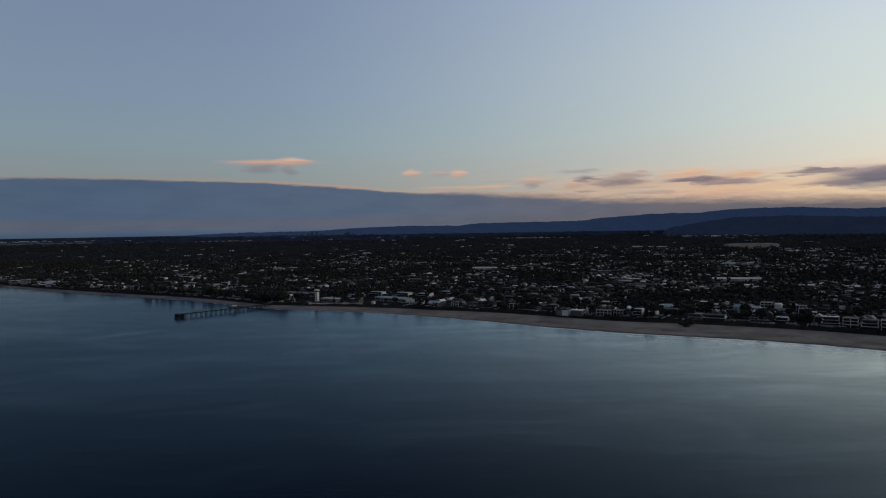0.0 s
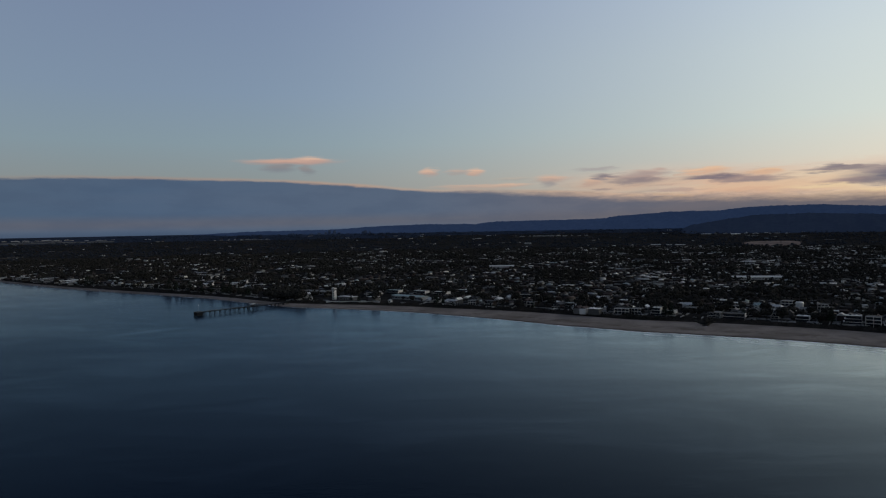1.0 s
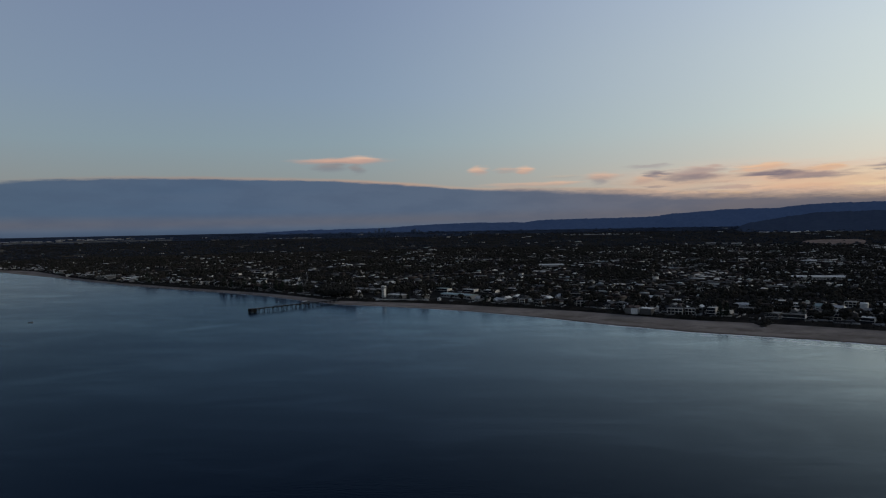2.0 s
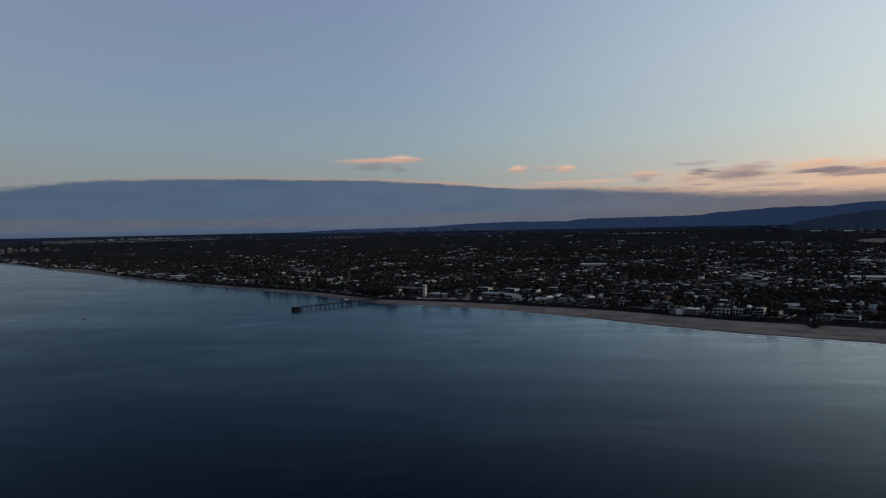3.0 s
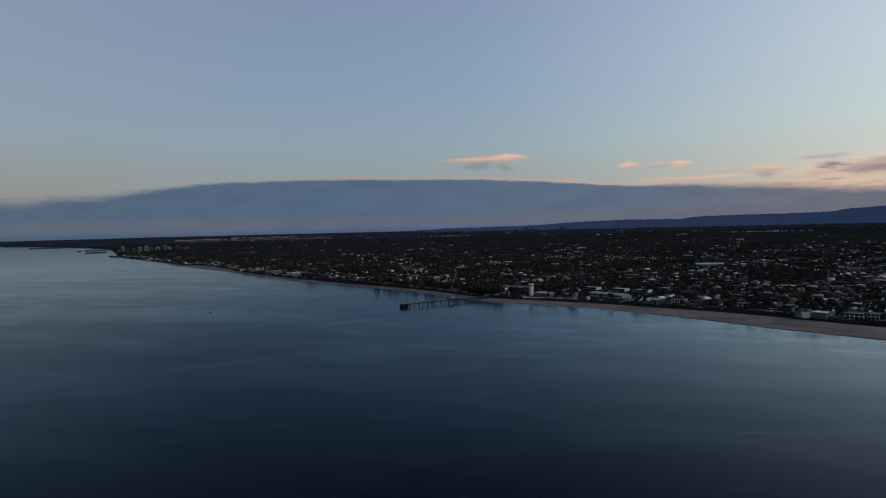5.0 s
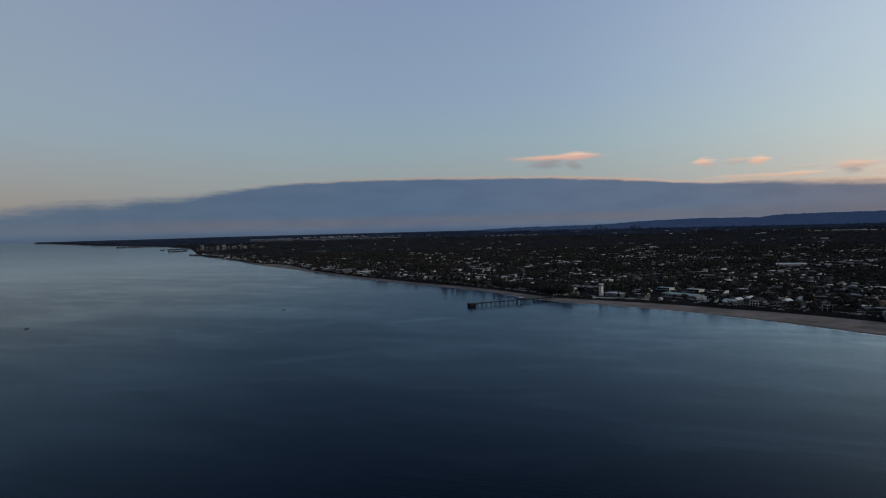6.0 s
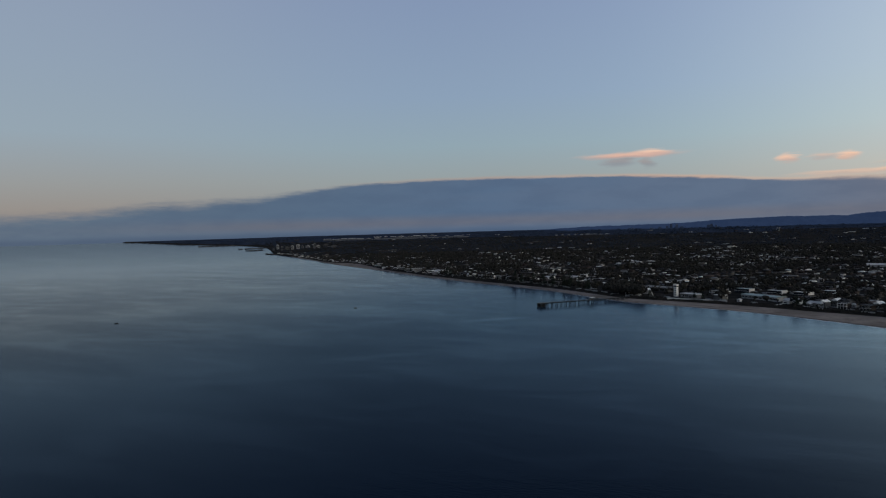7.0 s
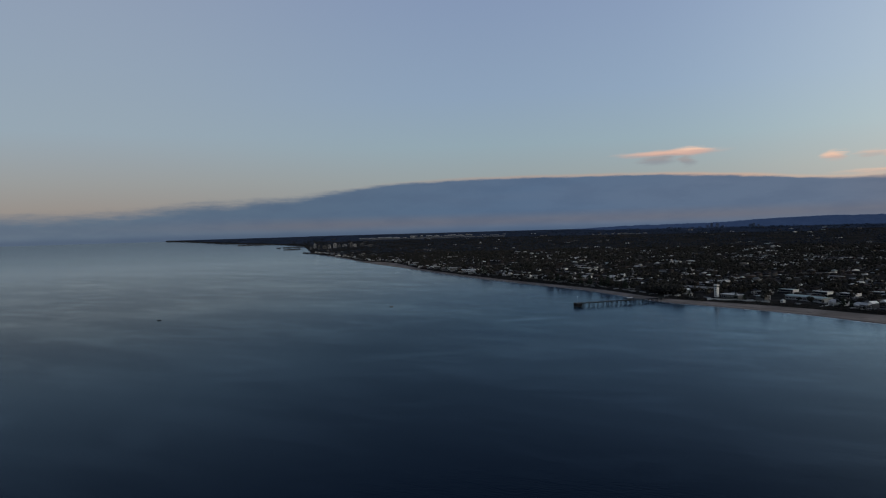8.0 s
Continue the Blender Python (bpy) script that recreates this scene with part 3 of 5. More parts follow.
def fast_mesh(name, V, F, mat, smooth_shade=False):
    """A triangle mesh from arrays."""
    V, F = np.asarray(V, np.float32).reshape(-1, 3), np.asarray(F, np.int32).reshape(-1, 3)
    me = bpy.data.meshes.new(name)
    me.vertices.add(len(V))
    me.vertices.foreach_set("co", V.ravel())
    me.loops.add(len(F) * 3)
    me.loops.foreach_set("vertex_index", F.ravel())
    me.polygons.add(len(F))
    me.polygons.foreach_set("loop_start", np.arange(len(F), dtype=np.int32) * 3)
    if smooth_shade:
        me.polygons.foreach_set("use_smooth", np.ones(len(F), bool))
    me.materials.append(mat)
    me.update(calc_edges=True)
    me.validate()
    return new(name, me)


PHI = (1 + 5 ** 0.5) / 2
ICO_V = np.array([(-1, PHI, 0), (1, PHI, 0), (-1, -PHI, 0), (1, -PHI, 0), (0, -1, PHI), (0, 1, PHI), (0, -1, -PHI), (0, 1, -PHI), (PHI, 0, -1), (PHI, 0, 1), (-PHI, 0, -1), (-PHI, 0, 1)]) / math.hypot(1, PHI)
ICO_F = np.array([(0, 11, 5), (0, 5, 1), (0, 1, 7), (0, 7, 10), (0, 10, 11), (1, 5, 9), (5, 11, 4), (11, 10, 2), (10, 7, 6), (7, 1, 8), (3, 9, 4), (3, 4, 2), (3, 2, 6), (3, 6, 8), (3, 8, 9), (4, 9, 5), (2, 4, 11), (6, 2, 10), (8, 6, 7), (9, 8, 1)])


def clumps(P, S, seed, ragged=0.35):
    """Ragged leaf clumps at the points P with the radii S (n x 3)."""
    g = np.random.default_rng(seed)
    n = len(P)
    th = g.uniform(0, math.tau, n)
    v = ICO_V[None] * (1 + g.uniform(-ragged, ragged, (n, 12, 1)))
    c, s = np.cos(th)[:, None], np.sin(th)[:, None]
    v = np.stack([v[..., 0] * c - v[..., 1] * s, v[..., 0] * s + v[..., 1] * c, v[..., 2]], -1)
    v = v * np.asarray(S)[:, None, :] + np.asarray(P)[:, None, :]
    f = ICO_F[None] + 12 * np.arange(n)[:, None, None]
    return v.reshape(-1, 3), f.reshape(-1, 3)


# the streets run with the coast
U, V_ = np.array((0.835, -0.55)), np.array((0.55, 0.835))
STREET = math.degrees(math.atan2(U[1], U[0]))


def at(x, y, turn=0.0, dz=0.0):
    """A pose on the ground, its front turned to the sea."""
    return pose(x, y, float(land_z(x, y)) + dz, 0, 0, STREET + turn)


# ------------------------------------------------------------------ jetty
JL, JZ = 160.0, 5.2
JA = 50.5
jetty = thing("jetty", "long timber jetty on dark piles over calm water", "jetty", m=pose(-375, 952, 0, 0, 0, JA))
plank = part("plank", box(0, -2.6, JZ - 0.12, 2.10, 2.6, JZ), M_TIMBER, jetty)
for i in range(1, 74):
    q = new("plank", plank.data)
    q.parent, q.location = jetty, (i * 2.15, 0.05 * rng.uniform(-1, 1), 0.02 * rng.uniform(-1, 1))
for s in (-1, 1):
    part("girder", box(0, s * 2.0 - 0.2, JZ - 0.75, JL, s * 2.0 + 0.2, JZ - 0.13), M_TIMBER, jetty)
for k in range(19):
    x = 14 + k * 7.9
    ground_here = -2.5 if x < 135 else 0.3
    for s in (-1, 1):
        part("jetty_leg", rod((x, s * 2.1, ground_here), (x, s * 2.0, JZ - 0.7), 0.42, 0.38), M_TIMBER, jetty)
    part("crosshead", box(x - 0.3, -2.9, JZ - 1.3, x + 0.3, 2.9, JZ - 0.76), M_TIMBER, jetty)
    part("brace", rod((x, -2.0, 1.2), (x, 2.0, JZ - 1.4), 0.14, seg=5), M_TIMBER, jetty)
for s in (-1, 1):
    part("handrail", rod((0, s * 2.5, JZ + 1.1), (JL, s * 2.5, JZ + 1.1), 0.07, seg=5), M_STEEL, jetty)
    part("midrail", rod((0, s * 2.5, JZ + 0.6), (JL, s * 2.5, JZ + 0.6), 0.05, seg=5), M_STEEL, jetty)
    post = part("rail_post", rod((0, s * 2.5, JZ), (0, s * 2.5, JZ + 1.1), 0.06, seg=4), M_STEEL, jetty)
    for k in range(1, 64):
        q = new("rail_post", post.data)
        q.parent, q.location = jetty, (k * 2.5, 0, 0)
# wide head at the sea end
part("head_deck", box(-1.0, -4.8, JZ - 0.25, 9.0, 4.8, JZ + 0.06), M_TIMBER, jetty)
part("lower_landing", box(-0.6, -4.4, 2.2, 8.6, -0.4, 2.5), M_TIMBER, jetty)
for x in (-0.4, 2.6, 5.6, 8.4):
    for y in (-4.3, -1.5, 1.5, 4.3):
        part("jetty_leg", rod((x, y, -3), (x, y, JZ - 0.26), 0.42, 0.38), M_TIMBER, jetty)
    part("crosshead", box(x - 0.3, -4.7, JZ - 0.9, x + 0.3, 4.7, JZ - 0.26), M_TIMBER, jetty)
    part("brace", rod((x, -4.3, 1.0), (x, 4.3, JZ - 1.0), 0.16, seg=5), M_TIMBER, jetty)
for k in range(9):
    part("fender", box(-0.95, -4.6 + k * 1.13, 0.4, -0.62, -4.0 + k * 1.13, JZ - 0.3), M_TIMBER, jetty)
    part("fender", box(-0.5 + k * 1.08, -4.75, 0.4, 0.1 + k * 1.08, -4.42, JZ - 0.3), M_TIMBER, jetty)
for y in (-4.3, 4.3):
    part("brace", rod((-0.4, y, 1.0), (8.4, y, JZ - 1.0), 0.16, seg=5), M_TIMBER, jetty)
for y0, y1, x0, x1 in ((-4.7, 4.7, -0.9, -0.9), (-4.7, -4.7, -0.9, 8.9), (4.7, 4.7, -0.9, 8.9)):
    part("handrail", rod((x0, y0, JZ + 1.15), (x1, y1, JZ + 1.15), 0.08, seg=5), M_STEEL, jetty)
    part("midrail", rod((x0, y0, JZ + 0.62), (x1, y1, JZ + 0.62), 0.06, seg=5), M_STEEL, jetty)


def on_jetty(x, y, z):
    return pose(-375, 952, 0, 0, 0, JA) @ pose(x, y, z)


def lamp_post(m, h=6.0, label="thin grey lamp post on the jetty deck"):
    ob = thing("lamp_post", label, "lamp post", "jetty lamps", m)
    part("pole", rod((0, 0, 0), (0, 0, h), 0.09, 0.06, 6), M_STEEL, ob)
    part("arm", rod((0, 0, h - 0.1), (0.9, 0, h + 0.15), 0.05, seg=5), M_STEEL, ob)
    part("lantern", box(0.5, -0.18, h + 0.08, 1.2, 0.18, h + 0.24, bevel=0.04), M_WHITE, ob)
    return ob


lp = lamp_post(on_jetty(22, 2.3, JZ))
for x in (48, 74, 116, 136, 156):
    copy_thing(lp, on_jetty(x, 2.3, JZ))
mast = thing("navigation_mast", "slim pale navigation mast on the jetty head", "mast", m=on_jetty(5, 3.0, JZ + 0.06))
part("pole", rod((0, 0, 0), (0, 0, 9.5), 0.16, 0.08, 6), M_STEEL, mast)
part("beacon", rod((0, 0, 9.5), (0, 0, 10.3), 0.3, 0.22, 8), M_WHITE, mast)
part("platform", box(-0.6, -0.6, 6.8, 0.6, 0.6, 6.95), M_STEEL, mast)
shelter = thing("jetty_shelter", "small shelter with a pale curved roof on the jetty", "shelter", m=on_jetty(92, 0, JZ))
for x in (-3.4, 3.4):
    for y in (-2.0, 2.0):
        part("post", rod((x, y, 0), (x, y, 2.8), 0.1, seg=6), M_STEEL, shelter)
bm = bmesh.new()
prev = None
for k in range(9):
    y = -2.8 + 5.6 * k / 8
    z = 2.8 + 1.1 * math.cos(y / 2.8 * 1.35)
    row = [bm.verts.new((x, y, z + d)) for d in (0, 0.18) for x in (-4.2, 4.2)]
    if prev:
        for a, b in ((0, 1), (3, 2), (2, 0), (1, 3)):
            bm.faces.new((prev[a], prev[b], row[b], row[a]))
    else:
        bm.faces.new((row[0], row[2], row[3], row[1]))
    prev = row
bm.faces.new((prev[0], prev[1], prev[3], prev[2]))
bmesh.ops.recalc_face_normals(bm, faces=bm.faces[:])
part("roof", bm, M_WHITE, shelter)
part("bench", box(-3.0, -0.3, 0.4, 3.0, 0.3, 0.5), M_TIMBER, shelter)
part("windbreak", box(-3.2, -0.04, 0.5, 3.2, 0.04, 2.2), M_GLASS, shelter)


# ------------------------------------------------------------------ landmarks on the shore
def window(parent, x0, x1, z0, z1, y, frame_mat=None):
    """A framed window on a front wall: the frame stands proud, the pane sits in it."""
    f = 0.12
    bm = bmesh.new()
    for q in ((x0, z0, x1, z0 + f), (x0, z1 - f, x1, z1), (x0, z0 + f, x0 + f, z1 - f), (x1 - f, z0 + f, x1, z1 - f), ((x0 + x1) / 2 - f / 2, z0 + f, (x0 + x1) / 2 + f / 2, z1 - f)):
        box(q[0], y - 0.10, q[1], q[2], y + 0.02, q[3], bm)
    fr = part("window", bm, frame_mat or M_WHITE, parent)
    part("pane", box(x0 + f, y - 0.05, z0 + f, x1 - f, y + 0.01, z1 - f), M_GLASS, fr)


def windows_row(parent, n, w, z0, z1, y, gap=0.35, x0=None, frame_mat=None):
    """n windows along the front wall at y."""
    x0 = -w / 2 if x0 is None else x0
    step = w / n
    for k in range(n):
        window(parent, x0 + k * step + gap, x0 + (k + 1) * step - gap, z0, z1, y, frame_mat)


def tower_block():
    ob = thing("apartment_tower", "slim white tower with a boxy top beside the beach", "tower", m=at(-205, 1097) @ Matrix.Diagonal((0.86, 0.9, 1.0, 1.0)))
    part("wall", box(-2.4, -2.6, 0, 3.0, 3.0, 15.0, bevel=0.1), M_WHITE, ob)
    part("fin", box(-3.6, -2.0, 0, -2.42, 2.6, 19.5, bevel=0.08), M_WHITE, ob)
    part("roof", box(-3.4, -3.2, 16.6, 3.8, 3.4, 19.0, bevel=0.1), M_WHITE, ob)
    part("window_band", box(-2.2, -2.4, 15.02, 2.8, 2.8, 16.58), M_GLASS, ob)
    for k in range(4):
        z = 2.0 + 3.4 * k
        window(ob, -0.9, 2.0, z, z + 1.5, -2.6)
        part("balcony", box(-1.2, -3.6, z - 0.35, 2.4, -2.62, z - 0.1), M_WHITE, ob)
    for s in range(3):
        part("antenna", rod((s - 1, 1, 19.0), (s - 1, 1, 20.8), 0.05, seg=4), M_STEEL, ob)
    wing = thing("clubhouse", "low grey clubhouse with a pale flat roof beside a tower", "clubhouse", m=at(-180, 1086))
    part("wall", box(-17, -6, 0, 15, 7, 5.5), M_FACADE, wing)
    part("roof", box(-17.8, -7.5, 5.52, 15.8, 7.8, 6.1), M_STEELROOF, wing)
    windows_row(wing, 8, 30, 1.0, 3.6, -6.0, x0=-16)


def memorial_arch():
    ob = thing("memorial_arch", "small white memorial arch at the head of the jetty", "arch", m=at(-242, 1093, 40) @ Matrix.Scale(0.78, 4))
    for s in (-1, 1):
        part("pier", box(s * 2.5 - 0.9, -0.9, 0, s * 2.5 + 0.9, 0.9, 4.2, bevel=0.08), M_WHITE, ob)
        part("base", box(s * 2.5 - 1.1, -1.1, 0, s * 2.5 + 1.1, 1.1, 0.6), M_WHITE, ob)
    bm = bmesh.new()
    n = 12
    for k in range(n):
        a0, a1 = math.pi * k / n, math.pi * (k + 1) / n
        q = [(r * math.cos(a), z0 + r * math.sin(a)) for a in (a0, a1) for r, z0 in ((1.6, 4.2), (3.4, 4.2))]
        vs = [bm.verts.new((x, y, z)) for y in (-0.9, 0.9) for x, z in q]
        for f in ((0, 1, 3, 2), (6, 7, 5, 4), (0, 2, 6, 4), (1, 5, 7, 3)):
            bm.faces.new([vs[i] for i in f])
    bmesh.ops.recalc_face_normals(bm, faces=bm.faces[:])
    part("arch_ring", bm, M_WHITE, ob)


def long_building(x0, y0, x1, y1, depth, h, roof, wall, name, label, category, pitch=0.0, panes=0):
    """A long low building between two ends of its front."""
    cx, cy = (x0 + x1) / 2, (y0 + y1) / 2
    L = math.hypot(x1 - x0, y1 - y0)
    ob = thing(name, label, category, m=pose(cx, cy, float(land_z(cx, cy)), 0, 0, math.degrees(math.atan2(y1 - y0, x1 - x0))))
    part("wall", box(-L / 2, 0, -1, L / 2, depth, h), wall, ob)
    if pitch:
        part("roof", hip(-L / 2, 0, L / 2, depth, h + 0.25, pitch, 0.8, ridge_cut=0.0), roof, ob)
    else:
        part("roof", box(-L / 2 - 0.6, -0.8, h + 0.01, L / 2 + 0.6, depth + 0.6, h + 0.6), roof, ob)
        for k in range(4):
            x = -L * 0.4 + L * 0.25 * k
            part("roof_plant", box(x, depth * 0.4, h + 0.61, x + 3, depth * 0.4 + 3, h + 1.9), M_STEEL, ob)
    if panes:
        windows_row(ob, panes, L, h * 0.3, h * 0.75, 0.0)
    return ob


tower_block()
memorial_arch()
long_building(-284, 1187, -232, 1159, 26, 6.5, M_FACADE, M_WALL, "hotel", "broad grey two-storey hotel with a flat roof", "hotel", panes=14)
long_building(-111, 1094, -62, 1056, 20, 5.5, M_GREENROOF, M_CONCRETE, "pavilion", "low pavilion with a broad pale green roof", "pavilion", pitch=1.2, panes=10)
long_building(79, 1800, 142, 1800, 34, 7, M_STEELROOF, M_CONCRETE, "warehouse", "long low warehouse with a pale steel roof", "warehouse", pitch=2.5)
long_building(535, 1352, 628, 1330, 26, 4.4, M_STEELROOF, M_WHITE, "school_hall", "long low hall with a light steel roof among trees", "hall", pitch=2.2, panes=16)


def kiosk():
    ob = thing("kiosk", "small pale beach kiosk with a pointed roof", "kiosk", m=at(-108, 1040))
    part("wall", box(-2.2, -2.2, -0.5, 2.2, 2.2, 3.2), M_WHITE, ob)
    part("roof", hip(-2.2, -2.2, 2.2, 2.2, 3.45, 2.0, 0.7), M_STEELROOF, ob)
    part("hatch", box(-1.4, -2.27, 1.0, 1.4, -2.18, 2.4), M_GLASS, ob)


kiosk()


def sea_wall(points, h, name, label, mat):
    """A low wall in straight panels along the promenade."""
    ob = thing(name, label, "wall", m=pose(points[0][0], points[0][1], float(land_z(*points[0]))))
    for (xa, ya), (xb, yb) in zip(points, points[1:]):
        L = math.hypot(xb - xa, yb - ya)
        n = max(2, int(L / 9))
        for k in range(n):
            f0, f1 = k / n, (k + 1) / n - 0.004
            pa = Vector((xa + (xb - xa) * f0 - points[0][0], ya + (yb - ya) * f0 - points[0][1], 0))
            pb = Vector((xa + (xb - xa) * f1 - points[0][0], ya + (yb - ya) * f1 - points[0][1], 0))
            q = part("panel", box(0, -0.3, -1.5, (pb - pa).length, 0.3, h), mat, ob)
            q.matrix_basis = pose(pa.x, pa.y, 0, 0, 0, math.degrees(math.atan2(pb.y - pa.y, pb.x - pa.x)))
    return ob


sea_wall([(-212, 1064), (-164, 1055), (-124, 1041)], 2.0, "sea_wall", "low pale concrete sea wall along the promenade", M_WHITE)
sea_wall([(-28, 1000), (-5, 985)], 1.4, "sea_wall", "short pale garden wall above the dune", M_WHITE)
sea_wall([(35, 962), (50, 955)], 1.4, "sea_wall", "short pale garden wall above the dune", M_WHITE)
sea_wall([(146, 890), (200, 853)], 1.8, "sea_wall", "long pale wall in front of the beach houses", M_CONCRETE)
sea_wall([(408, 744), (432, 727)], 1.6, "sea_wall", "pale terrace wall below the beach houses", M_CONCRETE)


# ------------------------------------------------------------------ houses
def frame_house(m, w=28, floors=3, bays=5, label="white three-storey beach house with an open frame of balconies"):
    """A tall beach house: white slabs and piers in front of dark glass."""
    ob = thing("beach_house", label, "house", "houses along the esplanade", m)
    H = 3.6 * floors
    part("wall", box(-w / 2 + 0.3, 2.4, -1, w / 2 - 0.3, 12, H - 0.2), M_DARKWALL, ob)
    part("roof", box(-w / 2 - 0.4, -0.5, H - 0.15, w / 2 + 0.4, 12.5, H + 0.25), M_FACADE, ob)
    part("fascia", box(-w / 2 - 0.45, -0.62, H - 0.3, w / 2 + 0.45, -0.52, H + 0.3), M_WHITE, ob)
    for f in range(floors):
        z = 3.6 * f
        if f:
            part("balcony", box(-w / 2, -0.2, z - 0.22, w / 2, 2.38, z + 0.2), M_WHITE, ob)
            part("handrail", rod((-w / 2 + 0.1, -0.1, z + 1.1), (w / 2 - 0.1, -0.1, z + 1.1), 0.06, seg=5), M_STEEL, ob)
        windows_row(ob, bays, w - 0.8, z + 0.4, z + 2.9, 2.4, frame_mat=M_TIMBER)
    for k in range(bays + 1):
        x = -w / 2 + w * k / bays
        part("pier", box(x - 0.24, -0.3, -1, x + 0.24, 0.3, H - 0.16), M_WHITE, ob)
    return ob


def villa(m, w=13, wall=None, label="two-storey beach house with a balcony facing the sea"):
    wall = wall or M_WALL
    ob = thing("house", label, "house", "houses along the esplanade", m)
    part("wall", box(-w / 2, 0, -1, w / 2, 12, 3.2), wall, ob)
    part("upper_wall", box(-w / 2 + 0.8, 1.6, 3.22, w / 2 - 0.4, 11.5, 6.4), wall, ob)
    part("balcony", box(-w / 2 - 0.2, -1.2, 3.0, w / 2 + 0.2, 1.58, 3.3), M_WHITE, ob)
    part("balustrade", box(-w / 2, -1.15, 3.32, w / 2, -1.08, 4.3), M_GLASS, ob)
    part("roof", box(-w / 2 - 0.3, -0.6, 6.42, w / 2 + 0.5, 12.2, 6.9), M_ROOF, ob)
    for s in (-1, 1):
        part("post", rod((s * (w / 2 - 0.3), -0.9, -1), (s * (w / 2 - 0.3), -0.9, 6.4), 0.18, seg=6), M_WHITE, ob)
    windows_row(ob, 3, w - 2, 0.6, 2.6, 0.0)
    windows_row(ob, 3, w - 3, 3.9, 5.9, 1.6)
    return ob


def bungalow(m, w=16, d=11, label="single-storey house with a hipped tile roof"):
    ob = thing("house", label, "house", "suburban houses", m)
    part("wall", box(-w / 2, 0, -1, w / 2, d, 3.0), M_WALL, ob)
    part("roof", hip(-w / 2, 0, w / 2, d, 3.25, 2.3), M_ROOF, ob)
    part("chimney", box(w * 0.18, d * 0.6, 3.6, w * 0.18 + 0.9, d * 0.6 + 0.9, 6.1), M_WALL, ob)
    part("door", box(-0.5, -0.06, 0, 0.5, 0.02, 2.1), M_TIMBER, ob)
    part("veranda", box(-w * 0.35, -2.4, 2.5, w * 0.35, -0.02, 2.68), M_ROOF, ob)
    for s in (-1, 1):
        part("post", rod((s * w * 0.33, -2.2, -1), (s * w * 0.33, -2.2, 2.5), 0.09, seg=5), M_WHITE, ob)
        window(ob, s * w * 0.3 - 1.0, s * w * 0.3 + 1.0, 0.9, 2.2, 0.0)
    return ob


def gable_house(m, w=12, d=15, label="two-storey house with a steep gabled roof"):
    ob = thing("house", label, "house", "suburban houses", m)
    part("wall", box(-w / 2, 0, -1, w / 2, d, 5.6), M_WALL, ob)
    part("roof", hip(-w / 2, 0, w / 2, d, 5.85, 3.0, ridge_cut=0.0), M_ROOF, ob)
    part("garage", box(w / 2 + 0.02, 2, -1, w / 2 + 5, 9, 2.7), M_WALL, ob)
    part("garage_roof", box(w / 2 + 0.04, 1.7, 2.72, w / 2 + 5.3, 9.3, 3.0), M_ROOF, ob)
    part("balcony", box(-w / 2 + 0.5, -1.4, 2.8, w / 2 - 0.5, -0.02, 3.0), M_WHITE, ob)
    windows_row(ob, 3, w - 1, 0.8, 2.3, 0.0)
    windows_row(ob, 2, w - 2, 3.3, 5.0, 0.0)
    return ob


def townhouses(m, label="pair of narrow townhouses with twin gables"):
    ob = thing("townhouse", label, "house", "houses along the esplanade", m)
    for s in (-1, 1):
        x = s * 4.1
        part("wall", box(x - 4.0, 0, -1, x + 4.0, 13, 6.2), M_FACADE if s > 0 else M_WALL, ob)
        part("roof", hip(x - 4.0, 0, x + 4.0, 13, 6.45, 2.6, 0.06, ridge_cut=0.0), M_ROOF, ob)
        part("balcony", box(x - 3.6, -1.5, 2.9, x + 3.6, -0.02, 3.1), M_WHITE, ob)
        part("balustrade", box(x - 3.6, -1.48, 3.12, x + 3.6, -1.42, 4.0), M_GLASS, ob)
        window(ob, x - 3.0, x + 3.0, 3.3, 5.4, 0.0)
        part("garage_door", box(x - 2.6, -0.08, 0, x + 2.6, 0.02, 2.4), M_CONCRETE, ob)
    return ob


def l_house(m, label="L-shaped house with a crossing gable roof"):
    ob = thing("house", label, "house", "suburban houses", m)
    part("wall", box(-9, 2, -1, 9, 11, 2.9), M_WALL, ob)
    part("wing_wall", box(-9, -4, -1, -1.5, 1.98, 2.9), M_WHITE, ob)
    part("roof", hip(-9, 2, 9, 11, 3.15, 1.9, ridge_cut=0.0), M_ROOF, ob)
    part("wing_roof", hip(-9, -4, -1.5, 5.5, 3.17, 1.6, ridge_cut=0.0), M_ROOF, ob)
    window(ob, -7.5, -3.0, 0.8, 2.2, -4.0)
    window(ob, 1.0, 4.0, 0.8, 2.2, 2.0)
    window(ob, 5.0, 8.0, 0.8, 2.2, 2.0)
    part("carport_roof", box(9.02, 3, 2.5, 13.5, 9, 2.7), M_STEELROOF, ob)
    for y in (3.3, 8.7):
        part("post", rod((13.2, y, -1), (13.2, y, 2.5), 0.08, seg=5), M_STEEL, ob)
    return ob


TAKEN = [(-205, 1097, 20), (-180, 1090, 30), (-242, 1093, 12), (-238, 1112, 22), (-258, 1185, 42), (-86, 1085, 36), (110, 1815, 45), (580, 1352, 60), (-108, 1040, 10), (-628, 1395, 38), (-120, 1120, 24)]
TAKEN += [(-212 + 11 * k, 1062 - 2.5 * k, 11) for k in range(9)]
TAKEN += [(1428 + 52 * k, 3163 - 26 * k, 110) for k in (-1, 0, 1)]


